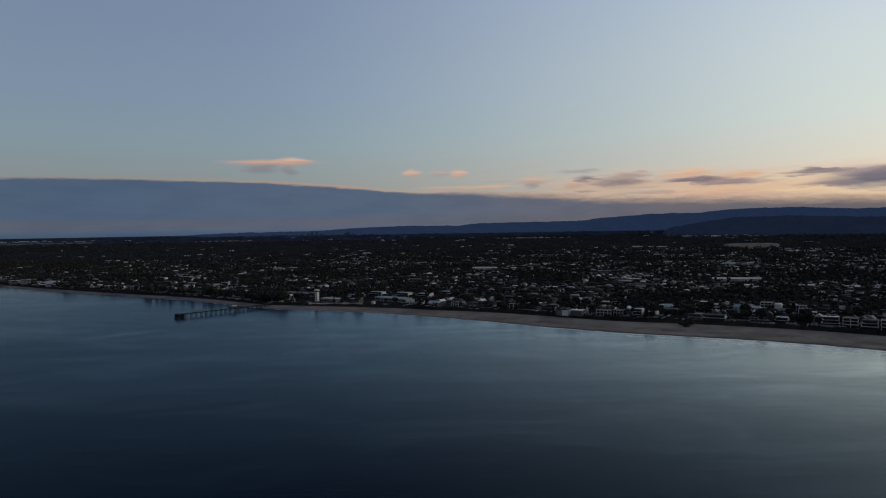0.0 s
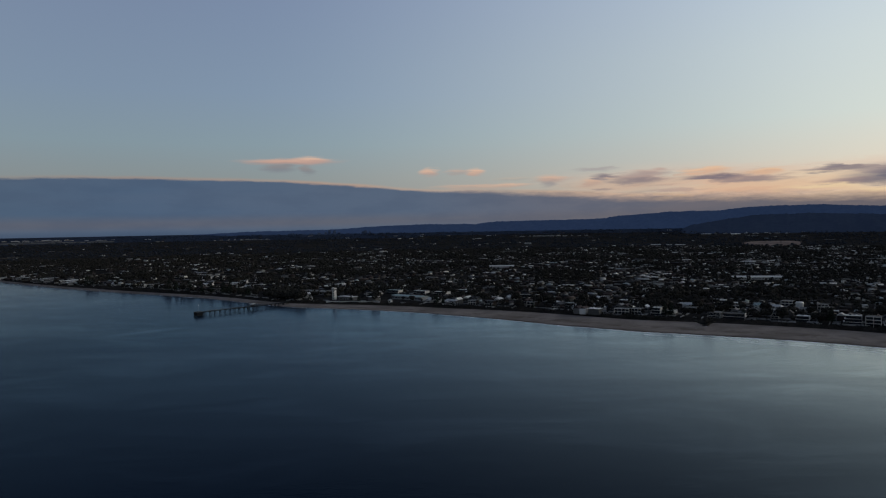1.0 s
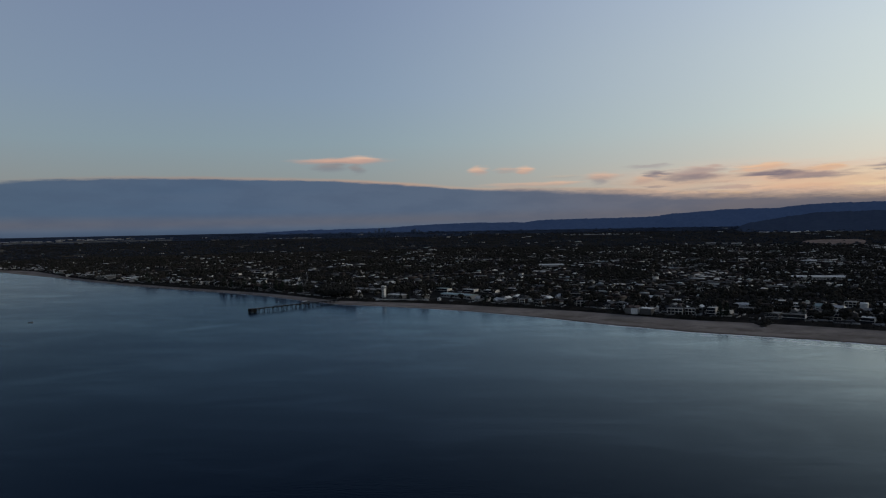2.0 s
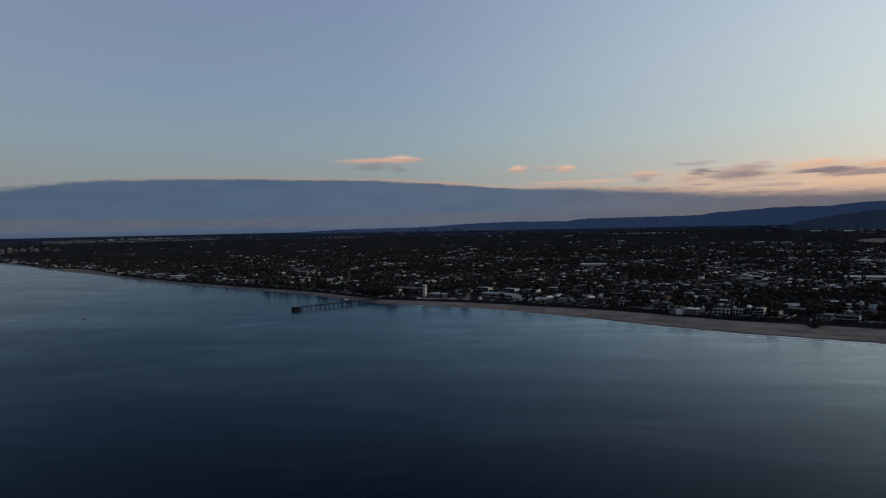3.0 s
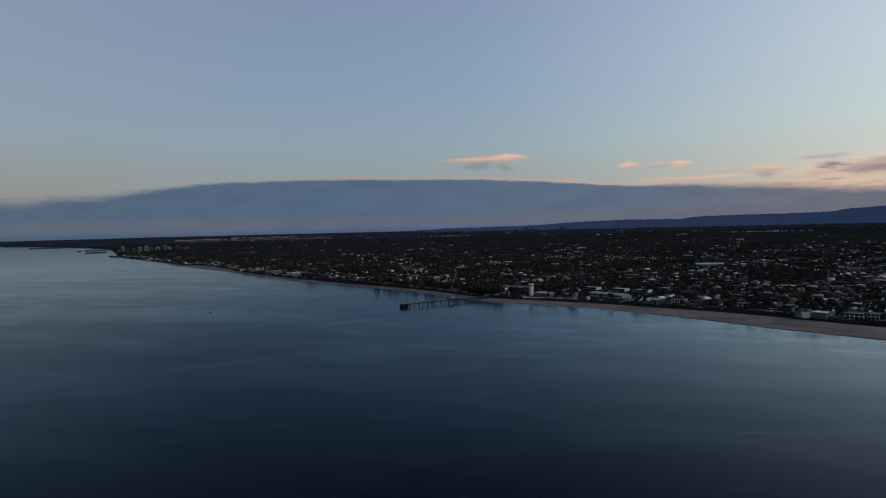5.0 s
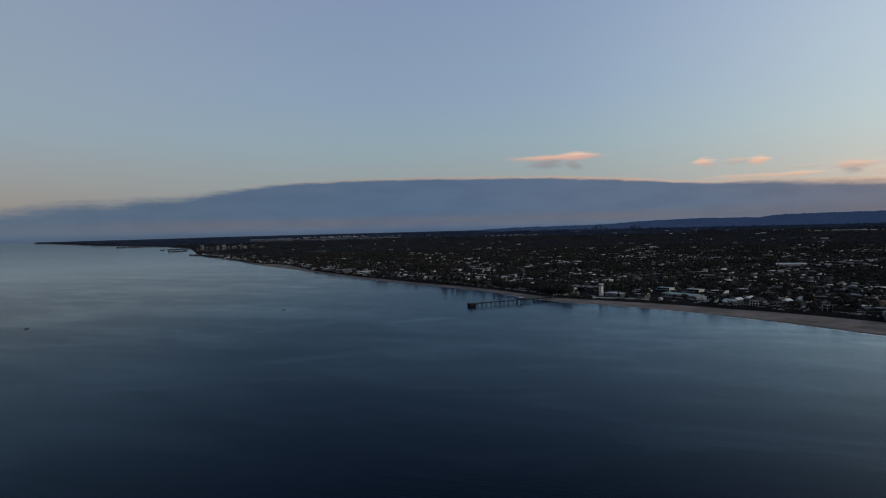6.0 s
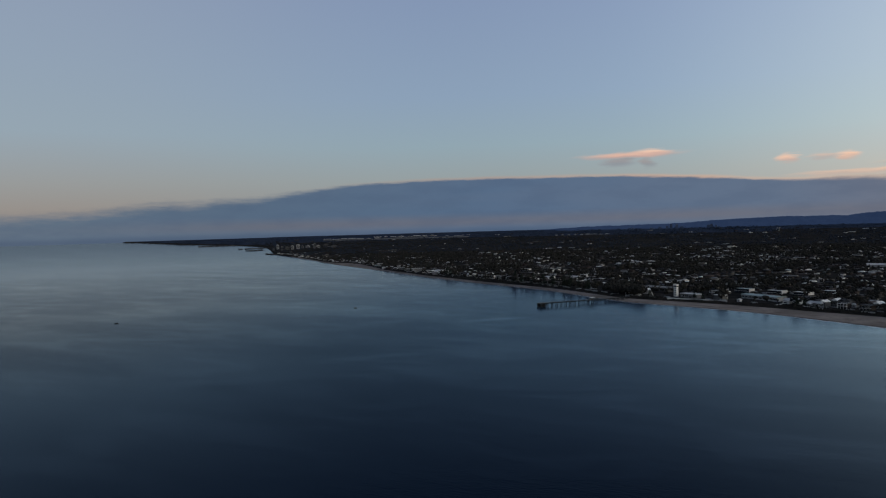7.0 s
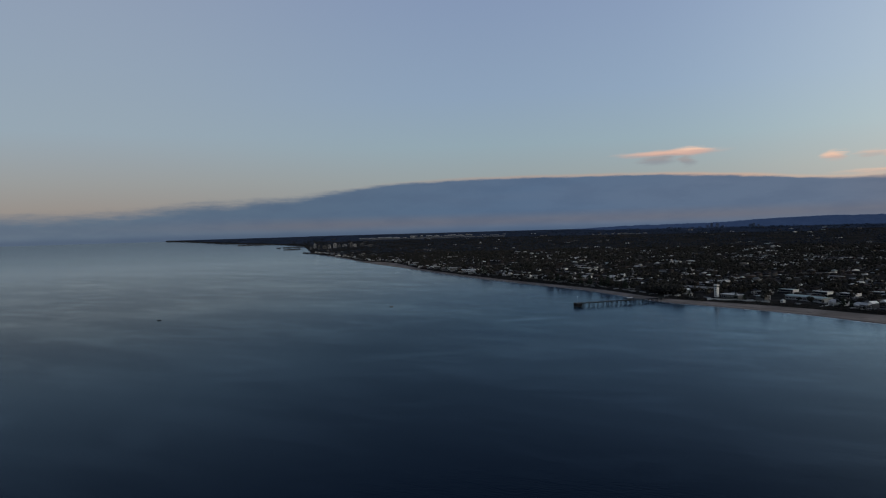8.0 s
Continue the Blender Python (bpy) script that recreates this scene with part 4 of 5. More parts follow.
def terrace_house(m, w=16, floors=2, wall=None, roof=None, label="flat-roofed beach house with pale floor slabs"):
    """A modern house: storeys stepped back behind pale slabs, dark glass between, a thin flat roof."""
    wall, roof = wall or M_DARKWALL, roof or M_STEELROOF
    ob = thing("house", label, "house", "houses along the esplanade", m)
    H = 3.3
    for f in range(floors):
        z, back, side = f * H, 1.7 * f, 0.9 * f
        part("wall", box(-w / 2 + side, back, z - (1.2 if f == 0 else -0.02), w / 2 - side * 0.4, 12, z + H - 0.3), wall, ob)
        part("slab", box(-w / 2 + side - 0.5, back - 1.4, z + H - 0.28, w / 2 - side * 0.4 + 0.5, 12.3, z + H), M_WHITE if f < floors - 1 else roof, ob)
        windows_row(ob, max(2, int(w / 4)), w - 1.4 * side - 1.0, z + 0.4, z + 2.6, back, 0.25, -w / 2 + side + 0.5, M_STEEL)
        if f:
            part("balustrade", box(-w / 2 + side, back - 1.5, z + 0.02, w / 2 - side, back - 1.44, z + 0.95), M_GLASS, ob)
    part("blade_wall", box(w / 2 - 0.4, -1.2, -1.2, w / 2 - 0.1, 11.8, H * floors + 0.5), M_WHITE, ob)
    part("roof_plant", box(-w * 0.2, 7, H * floors + 0.02, -w * 0.2 + 2.0, 9, H * floors + 1.1), M_STEEL, ob)
    return ob


def pale_gable(m, w=14, roof=None, wall=None, label="pale rendered house with a light gabled roof"):
    """A rendered house, its main roof along the street and a lower gable towards the sea."""
    roof, wall = roof or M_STEELROOF, wall or M_WHITE
    ob = thing("house", label, "house", "houses along the esplanade", m)
    part("wall", box(-w / 2, 2, -1.2, w / 2, 11, 4.6), wall, ob)
    part("roof", hip(-w / 2, 2, w / 2, 11, 4.85, 2.4, 0.7, ridge_cut=1.5), roof, ob)
    part("bay_wall", box(-w * 0.42, -2.4, -1.2, -w * 0.05, 1.98, 3.4), wall, ob)
    part("bay_roof", hip(-w * 0.42, -2.4, -w * 0.05, 6.0, 3.65, 1.7, 0.5, ridge_cut=0.0), roof, ob)
    part("porch_roof", box(0.0, -0.6, 2.7, w / 2, 1.96, 2.86), roof, ob)
    for x in (0.3, w / 2 - 0.2):
        part("post", rod((x, -0.4, -1.2), (x, -0.4, 2.7), 0.09, seg=5), M_WHITE, ob)
    window(ob, -w * 0.36, -w * 0.11, 0.7, 2.5, -2.4)
    window(ob, w * 0.08, w * 0.42, 0.5, 2.3, 2.0)
    window(ob, -w * 0.4, -w * 0.1, 3.5, 4.3, 2.0)
    window(ob, w * 0.1, w * 0.4, 3.2, 4.3, 2.0)
    part("chimney", box(w * 0.3, 6.2, 5.4, w * 0.3 + 0.8, 7.0, 8.2), wall, ob)
    return ob


def taken(x, y, w):
    """Keeps the ground of a house and the view to its front clear."""
    TAKEN.extend([(x + 3, y + 5, w * 0.5 + 2), (x - 5, y - 8, w * 0.35)])


def front(kind, x, y, w, turn=0.0, **more):
    taken(x, y, w)
    return kind(at(x, y, turn), w, **more)


# the front row, from the tower south along the beach
front(terrace_house, -331, 1305, 30, floors=2, label="long low pale-roofed flats behind the park")
front(frame_house, -148, 1125, 22, floors=2, bays=5, label="white framed two-storey house below a brown roof")
front(pale_gable, -160, 1165, 14, roof=M_ROOF, label="pale house with a reddish brown roof")
front(terrace_house, -118, 1175, 28, floors=2, roof=M_GREENROOF, label="broad flats with a pale green flat roof")
front(terrace_house, -70, 1150, 26, floors=2, label="flat-roofed flats with a pale steel roof")
front(terrace_house, -34, 1130, 26, floors=2, wall=M_WALL, label="low flats with a wide pale roof")
front(pale_gable, -44, 1030, 22, 4, label="long pale house with a light gabled roof")
front(pale_gable, -17, 1004, 19, -3, wall=M_FACADE, label="grey rendered beach house with a light roof")
front(terrace_house, 5, 1160, 24, floors=2, label="flat-roofed house with a bright parapet")
front(pale_gable, 50, 1030, 12, 6, wall=M_FACADE, label="narrow pale house with a steep light roof")
front(pale_gable, 76, 1050, 15, -8, label="white house with a bright steel gable")
front(terrace_house, 108, 1090, 30, 3, floors=1, roof=M_FACADE, label="long low hall with a dull flat roof")
front(terrace_house, 100, 1000, 24, floors=1, label="low house with a broad bright roof")
front(frame_house, 97, 950, 12, floors=2, bays=2, label="narrow white two-storey house with stacked balconies")
front(terrace_house, 133, 990, 24, -4, floors=1, wall=M_WALL, label="low house with a wide pale roof")
front(pale_gable, 154, 912, 10, 5, label="small white beach house with a pointed roof")
front(frame_house, 202, 858, 19, floors=2, bays=4, label="white two-storey beach house with an open frame of balconies")
front(frame_house, 220, 857, 13, -6, floors=2, bays=3, label="small white house with two open balcony floors")
front(pale_gable, 205, 1010, 16, -5, roof=M_ROOF, label="pale house with a dark tiled gable")
front(terrace_house, 240, 990, 19, 4, floors=1, label="single-storey house with a bright flat roof")
front(terrace_house, 240, 842, 12, floors=3, label="narrow three-storey beach house of dark glass")
front(terrace_house, 257, 840, 10, -5, floors=2, wall=M_FACADE, label="grey two-storey beach house with pale slabs")
front(pale_gable, 305, 910, 20, 6, label="large white house with a wide light roof")
front(frame_house, 288, 862, 17, floors=2, bays=3, label="white house with two pale balcony floors")
front(terrace_house, 356, 940, 15, 7, floors=2, label="two-storey house with a bright thin roof edge")
front(terrace_house, 360, 908, 16, -4, floors=2, wall=M_WHITE, label="white two-storey house with a pale flat roof")
front(pale_gable, 388, 893, 12, 8, roof=M_GREENROOF, label="pale house with a greenish steel roof")
front(pale_gable, 398, 872, 15, -6, label="white gabled house with a bay")
front(terrace_house, 318, 798, 24, 3, floors=2, wall=M_WALL, roof=M_FACADE, label="broad dull two-storey house above the dune")
front(terrace_house, 366, 800, 9, -8, floors=3, wall=M_WHITE, label="slim white three-storey house")
front(pale_gable, 422, 840, 15, 5, roof=M_ROOF, label="pale house with a hipped tile roof")
front(terrace_house, 383, 770, 14, -3, floors=2, label="dark glazed house with pale floor slabs")
front(terrace_house, 436, 810, 17, 6, floors=2, wall=M_FACADE, label="grey flat-roofed house with a pale upper slab")
front(terrace_house, 423, 742, 17, 5, floors=3, label="glazed beach house above a pale terrace wall")
front(frame_house, 434, 724, 14, -4, floors=3, bays=2, label="tall white beach house with broad balcony slabs")
front(terrace_house, 446, 710, 15, 4, floors=3, roof=M_FACADE, label="grey glazed beach house with thin slabs")
front(frame_house, 461, 699, 17, -3, floors=3, bays=3, label="white corner house with thick balcony slabs")
front(frame_house, -642, 1388, 26, floors=2, bays=5, label="bright white apartment house with stepped floors")
front(pale_gable, -614, 1382, 22, 5, label="bright white apartment house with a light gable")
front(terrace_house, -668, 1402, 18, floors=2, wall=M_WHITE, label="white two-storey flats by the beach")
# pale houses north of the jetty
front(terrace_house, -1217, 2103, 44, 30, floors=1, label="long pale-roofed hall among dark trees")
front(terrace_house, -1108, 2068, 40, 28, floors=1, label="long low building with a bright roof")
front(pale_gable, -752, 1464, 22, 30, label="white house with a light roof near the sand")
front(terrace_house, -967, 1604, 34, 25, floors=1, wall=M_FACADE, label="low pale flats behind the dune")
front(pale_gable, -914, 1588, 24, 28, label="white rendered house with a bright gable")
front(terrace_house, -798, 1496, 20, 22, floors=2, label="flat-roofed house with pale slabs")
front(terrace_house, -702, 1416, 26, 24, floors=2, wall=M_WHITE, label="white two-storey flats with a pale roof")
front(terrace_house, -698, 1759, 34, 26, floors=1, label="long low house with a bright flat roof")
front(terrace_house, -655, 1720, 34, 24, floors=1, wall=M_FACADE, label="broad single-storey block with a pale roof")
front(pale_gable, -527, 1398, 20, 26, label="white house with a wide light gable")
front(terrace_house, -685, 1641, 28, 20, floors=2, label="pale-roofed flats among trees")
front(pale_gable, -475, 1408, 18, 22, label="pale rendered house behind tall pines")
front(terrace_house, -466, 1446, 17, 24, floors=2, wall=M_WHITE, label="white flats behind tall pines")
front(terrace_house, -844, 1718, 32, 24, floors=1, label="low hall with a light steel roof")
front(pale_gable, -875, 1881, 26, 25, label="large pale house among dark trees")
front(pale_gable, -420, 1330, 16, 28, wall=M_FACADE, label="grey house with a light roof beside the park")
front(terrace_house, -560, 1500, 22, 24, floors=1, label="single-storey house with a bright flat roof")
front(terrace_house, -600, 1580, 24, 26, floors=2, wall=M_FACADE, label="grey flats with a pale parapet")
small_frame = frame_house(at(347, 871), 13, 2, 3, "small white beach house with two open balcony floors")
taken(347, 871, 13)
for x, y, k in ((384, 832, 1.1), (449, 845, 1.0), (461, 875, 0.9), (436, 918, 1.1), (16, 992, 0.9)):
    copy_thing(small_frame, at(x, y, rng.uniform(-8, 8)) @ Matrix.Diagonal((k, 1.0, 0.9, 1.0)))
    taken(x, y, 13)
villa_a = villa(at(40, 975))
villa_b = villa(at(300, 812), 15, M_FACADE, "grey two-storey beach house with a deep balcony")
bung_a = bungalow(at(-40, 1060))
bung_b = bungalow(at(60, 1020), 13, 14, "square single-storey house with a pyramid roof")
gable_a = gable_house(at(130, 930))
town_a = townhouses(at(-10, 1008))
ell_a = l_house(at(-75, 1110))
TAKEN += [(-10, 1014, 12), (-75, 1116, 14)]
TAKEN += [(40, 980, 12), (300, 818, 12), (-40, 1066, 12), (60, 1026, 12), (130, 937, 12)]


def free(x, y, pad=8):
    return all((x - a) ** 2 + (y - b) ** 2 > (c + pad) ** 2 for a, b, c in TAKEN)


# lots: pairs of rows back to back between streets that run with the coast
lots = []
ORIGIN = np.array((-250.0, 1120.0))
for i in range(-6, 76):
    row = i // 2 * 66.0 + (i % 2) * 27.0
    for k in range(-260, 160):
        if (k + (i // 2) * 3) % 11 == 0:
            continue
        q = ORIGIN + U * (k * 17.5 + rng.uniform(-2, 2)) + V_ * (row + rng.uniform(-2, 2))
        r, a = math.hypot(*q), math.degrees(math.atan2(q[0], q[1]))
        if not (-43 < a < 42) or r > (3700 if a > 12 or a < -36 else 3250):
            continue
        d = float(inland(*q))
        if d < 14 or (-19.0 < a < -13.2 and d < 130):
            continue
        lots.append((d, q[0], q[1], a, r, i % 2))
lots.sort()
near = [l for l in lots if l[0] < 95 and -31 < l[3] < 36 and l[4] < 1750][:278]
far_lots = [l for l in lots if l not in set(near)]
for n, (d, x, y, a, r, side) in enumerate(near):
    if not free(x, y):
        continue
    turn = rng.uniform(-4, 4) + (180 if side else 0)
    u = rng.random()
    if d < 55 and u < 0.30:
        src = villa_b
    elif d < 55 and u < 0.52:
        src = villa_a
    elif d < 75 and u < 0.70:
        src = town_a
    elif u < 0.24:
        src = gable_a
    elif u < 0.50:
        src = bung_a
    elif u < 0.68:
        src = bung_b
    elif u < 0.93:
        src = ell_a
    else:
        continue
    copy_thing(src, at(x, y, turn if d > 45 else turn % 180))


def far_houses(sel, seed, name, big=1.0):
    """The rest of the suburb: walls and roofs, too many to count."""
    g = np.random.default_rng(seed)
    wv, wf, rv, rf = [], [], [], []
    for d, x, y, a, r, side in sel:
        w, dp = (g.uniform(8, 15) if g.random() < 0.86 else g.uniform(17, 30)) * (big if g.random() < 0.5 else big * big), g.uniform(7, 12) * big
        w, dp = w * np.interp(r, [1400, 2600], [1.0, 1.6]), dp * np.interp(r, [1400, 2600], [1.0, 0.8])
        h = 3.0 if g.random() < 0.92 or big > 1 else 5.6
        t = math.radians(STREET) + g.normal(0, 0.10) + (math.pi / 2 if g.random() < 0.35 else 0)
        c, s = math.cos(t), math.sin(t)
        z = float(land_z(x, y))
        rh = g.uniform(1.2, 2.6) if g.random() < 0.75 else 0.3
        def put(px, py, pz):
            return (x + px * c - py * s, y + px * s + py * c, z + pz)
        w2, d2 = w / 2, dp / 2
        b = len(wv)
        wv += [put(sx * w2, sy * d2, zz) for zz in (-1, h) for sx, sy in ((-1, -1), (1, -1), (1, 1), (-1, 1))]
        for k in range(4):
            j = (k + 1) % 4
            wf += [(b + k, b + j, b + 4 + j), (b + k, b + 4 + j, b + 4 + k)]
        o = 0.6
        b = len(rv)
        cut = min(d2, w2 * 0.8) if g.random() < 0.55 else 0.0
        rv += [put(sx * (w2 + o), sy * (d2 + o), h) for sx, sy in ((-1, -1), (1, -1), (1, 1), (-1, 1))]
        rv += [put(-max(w2 - cut, 0.5), 0, h + rh), put(max(w2 - cut, 0.5), 0, h + rh)]
        rf += [(b, b + 1, b + 5), (b, b + 5, b + 4), (b + 1, b + 2, b + 5), (b + 2, b + 3, b + 4), (b + 2, b + 4, b + 5), (b + 3, b, b + 4), (b, b + 2, b + 1), (b, b + 3, b + 2)]
    ob = fast_mesh(name + "_walls", wv, wf, M_WALL)
    tagged(ob, "walls of countless low suburban houses among trees", "houses", kind="stuff")
    ob = fast_mesh(name + "_roofs", rv, rf, M_ROOF)
    tagged(ob, "tile and steel roofs of countless suburban houses", "roofs", kind="stuff")


def grove(x, y):
    """Where blocks of the suburb are built up (above zero) or wooded (below)."""
    return noise.noise((x / 150, y / 230, 2.0)) + 0.6 * noise.noise((x / 60, y / 90, 9.0))


far_houses([l for l in far_lots if rng.random() < min(1.0, max(0.12, 1.15 + 2.1 * grove(l[1], l[2]))) * np.interp(l[4], [900, 1500, 2400, 3200], [0.92, 0.66, 0.46, 0.26]) * np.interp(l[3], [-30, -20, -8, 14, 28], [0.45, 0.62, 0.85, 1.3, 2.0]) * (3.5 if l[3] < -33 and l[0] < 380 else 1.8 if l[3] < -12 and l[0] < 300 else 1.0) and free(l[1], l[2])], 11, "suburb")
outer = []
for _ in range(340):
    a = rng.uniform(-45, 42)
    r = math.sqrt(rng.uniform(3200 ** 2, 4750 ** 2))
    x, y = polar(a, r)
    if inland(x, y) > 60:
        outer.append((0, float(x), float(y), a, r, 0))
far_houses(outer, 12, "outer_suburb", 1.25)


def garden_walls(n, seed):
    """Pale garden walls and fences between the houses near the shore."""
    g = np.random.default_rng(seed)
    gv_, gf_ = [], []
    k = 0
    while k < n:
        a = g.uniform(-36, 36)
        d = 16 + 1100 * g.random() ** 2
        r = float(shore(a) + beach_width(a)) + d
        x, y = polar(a, r)
        if not free(x, y, 1):
            continue
        L, h = g.uniform(5, 18), g.uniform(0.9, 1.9)
        t = math.radians(STREET) + g.normal(0, 0.03) + (math.pi / 2 if g.random() < 0.2 else 0)
        c, s_ = math.cos(t), math.sin(t)
        z = float(land_z(x, y))
        b = len(gv_)
        for zz in (-0.6, h):
            for px, py in ((-L / 2, -0.12), (L / 2, -0.12), (L / 2, 0.12), (-L / 2, 0.12)):
                gv_.append((x + px * c - py * s_, y + px * s_ + py * c, z + zz))
        for q in range(4):
            j = (q + 1) % 4
            gf_ += [(b + q, b + j, b + 4 + j), (b + q, b + 4 + j, b + 4 + q)]
        gf_ += [(b + 4, b + 5, b + 6), (b + 4, b + 6, b + 7)]
        k += 1
    ob = fast_mesh("garden_walls", gv_, gf_, M_CONCRETE)
    tagged(ob, "pale garden walls and fences between the houses", "walls", kind="stuff")


garden_walls(800, 14)


# ------------------------------------------------------------------ trees
def crown_points(n, rx, rz, zc, seed, hollow=0.35):
    g = np.random.default_rng(seed)
    d = g.normal(size=(n, 3))
    d /= np.linalg.norm(d, axis=1)[:, None]
    rad = g.uniform(hollow, 1.0, (n, 1)) ** 0.6
    return d * rad * np.array((rx, rx, rz)) + np.array((0, 0, zc))


def mesh_part(name, V, F, mat, parent):
    ob = fast_mesh(name, V, F, mat)
    ob.parent = parent
    return ob


def gum_tree(m, h, seed, label):
    ob = thing("tree", label, "tree", "trees of the suburb", m)
    g = np.random.default_rng(seed)
    bm = rod((0, 0, -0.6), (0.1, 0, h * 0.45), 0.35, 0.22, 7)
    for k in range(5):
        t = k * 1.3 + g.uniform(0, 0.6)
        rod((0.1, 0, h * 0.4), (math.cos(t) * h * 0.28, math.sin(t) * h * 0.28, h * g.uniform(0.6, 0.8)), 0.16, 0.06, 5, bm)
    part("trunk", bm, M_BARK, ob)
    P = crown_points(46, h * 0.42, h * 0.30, h * 0.68, seed)
    P[:, 0] *= g.uniform(0.85, 1.2)
    mesh_part("crown", *clumps(P, g.uniform(0.07, 0.15, (46, 3)) * h, seed), M_LEAF, ob)
    return ob


def norfolk_pine(m, h, seed, label):
    ob = thing("pine_tree", label, "tree", "pines along the esplanade", m)
    g = np.random.default_rng(seed)
    part("trunk", rod((0, 0, -0.6), (0, 0, h * 0.97), 0.4, 0.06, 7), M_BARK, ob)
    P, S = [], []
    tiers = 13
    for k in range(tiers):
        f = k / (tiers - 1)
        z, R = h * (0.14 + 0.83 * f), h * 0.19 * (1 - f) ** 0.8 + 0.3
        for j in range(6):
            t = j * math.tau / 6 + k * 0.5 + g.uniform(-0.2, 0.2)
            for q in (0.45, 0.9):
                P.append((R * q * math.cos(t), R * q * math.sin(t), z + 0.25 * q * R * 0.4))
                S.append((R * 0.34, R * 0.34, h * 0.022))
    mesh_part("crown", *clumps(np.array(P), np.array(S), seed, 0.4), M_PINE, ob)
    return ob


g1 = gum_tree(at(-330, 1180), 11, 1, "dark broad-crowned tree among the houses")
g2 = gum_tree(at(-360, 1195), 15, 2, "tall dark gum tree with a ragged crown")
copy_thing(g1, pose(281, 777, 1.2, 0, 0, 75))
copy_thing(g1, at(288, 826, 40))
copy_thing(g2, at(297, 820, 130))
copy_thing(g1, at(281, 832, 220))
g3 = gum_tree(at(10, 1010), 7, 3, "small dark garden tree beside a house")
p1 = norfolk_pine(at(-430, 1262), 26, 4, "tall dark Norfolk pine on the esplanade")
p2 = norfolk_pine(at(-500, 1296), 21, 5, "dark Norfolk pine beside the beach road")
SHORE_PINES = [(-32.2, 18), (-29.1, 27), (-28.85, 24), (-23.45, 26), (-22.9, 25), (-21.95, 24), (-21.0, 22), (-20.3, 22), (-19.4, 26), (-18.9, 24), (-18.2, 22), (-17.5, 24), (-12.6, 14), (-9.2, 12), (-8.6, 14), (-2.0, 16), (-1.5, 13), (6.1, 11), (16.6, 22), (17.1, 18), (22.4, 18), (28.3, 18)]
for n, (a, h) in enumerate(SHORE_PINES):
    r = float(shore(a) + beach_width(a)) + rng.uniform(20, 34)
    x, y = polar(a, r)
    copy_thing(p1 if n % 2 else p2, at(float(x), float(y), rng.uniform(0, 360)) @ Matrix.Scale(h / 25, 4))
n_near = 0
while n_near < 170:
    a, d = rng.uniform(-31, 36), rng.uniform(16, 110)
    r = float(shore(a) + beach_width(a)) + d
    x, y = polar(a, r)
    if r > 1750 or not free(x, y, 2):
        continue
    src = (g1, g2, g3, g3, g1)[n_near % 5]
    copy_thing(src, at(float(x), float(y), rng.uniform(0, 360)))
    n_near += 1


def wood(name, n, amin, amax, rmin, rmax, dmin, hmin, hmax, per, seed, label, mat=None, dmax=None, wide=1.0):
    """Trees past counting: ragged crowns over the streets and gardens."""
    g = np.random.default_rng(seed)
    az = g.uniform(amin, amax, n)
    r = np.sqrt(g.uniform(rmin ** 2, rmax ** 2, n))
    if dmax:
        r = shore(az) + beach_width(az) + g.uniform(dmin, dmax, n)
    x, y = polar(az, r)
    d = inland(x, y) + 0.01
    patch = np.array([-grove(px, py) for px, py in zip(x, y)])
    ok = (d > dmin) & (g.uniform(0, 1, n) < 0.66 + 1.1 * patch)
    for a0, a1, r0, r1 in ((-39.6, -26.8, 4545, 4760), (19.2, 26.0, 4120, 4330), (4.2, 11.0, 4200, 4370), (-20.4, -15.4, 4360, 4520)):
        ok &= ~((az > a0) & (az < a1) & (r > r0) & (r < r1))
    for bx, by, br in TAKEN:
        ok &= (x - bx) ** 2 + (y - by) ** 2 > (br * 0.8) ** 2
    x, y, patch = x[ok], y[ok], patch[ok]
    z = land_z(x, y)
    h = g.uniform(hmin, hmax, len(x)) * (1 + 0.5 * np.clip(patch, 0, 1))
    P, S = [], []
    for k in range(per):
        t = g.uniform(0, math.tau, len(x))
        o = h * g.uniform(0.05, 0.34, len(x))
        zc = z + h * g.uniform(0.38, 0.82, len(x))
        P.append(np.stack([x + o * np.cos(t), y + o * np.sin(t), zc], -1))
        k_ = (per / 2) ** -0.45 * wide
        S.append(np.stack([k_ * h * g.uniform(0.18, 0.34, len(x)), k_ * h * g.uniform(0.18, 0.34, len(x)), k_ / wide * h * g.uniform(0.18, 0.32, len(x))], -1))
    ob = fast_mesh(name, *clumps(np.concatenate(P), np.concatenate(S), seed), mat or M_LEAF)
    return tagged(ob, label, "trees", kind="stuff")


wood("street_trees", 9500, -40, 40, 800, 1900, 32, 6, 12, 8, 21, "dense dark street and garden trees among houses")
wood("suburb_trees", 23000, -46, 42, 1900, 3300, 18, 6, 12, 3, 22, "dense dark trees covering the farther suburb")
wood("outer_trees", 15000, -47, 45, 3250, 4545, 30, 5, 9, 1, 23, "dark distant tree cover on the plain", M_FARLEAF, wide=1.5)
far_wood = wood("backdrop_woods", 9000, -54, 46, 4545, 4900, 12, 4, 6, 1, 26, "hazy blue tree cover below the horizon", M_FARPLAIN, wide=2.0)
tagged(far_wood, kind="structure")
wood("park_trees", 1000, -18.5, -13.2, 1090, 1290, 22, 8, 15, 8, 25, "dense dark park trees behind the jetty")
wood("dune_scrub", 7000, -38, 40, 700, 2600, 0.5, 1.0, 2.4, 2, 24, "low dark scrub on the dune behind the beach", dmax=17)
wood("esplanade_trees", 200, -36, 40, 700, 2600, 16, 2, 5, 4, 27, "dark trees and hedges along the esplanade", dmax=34)

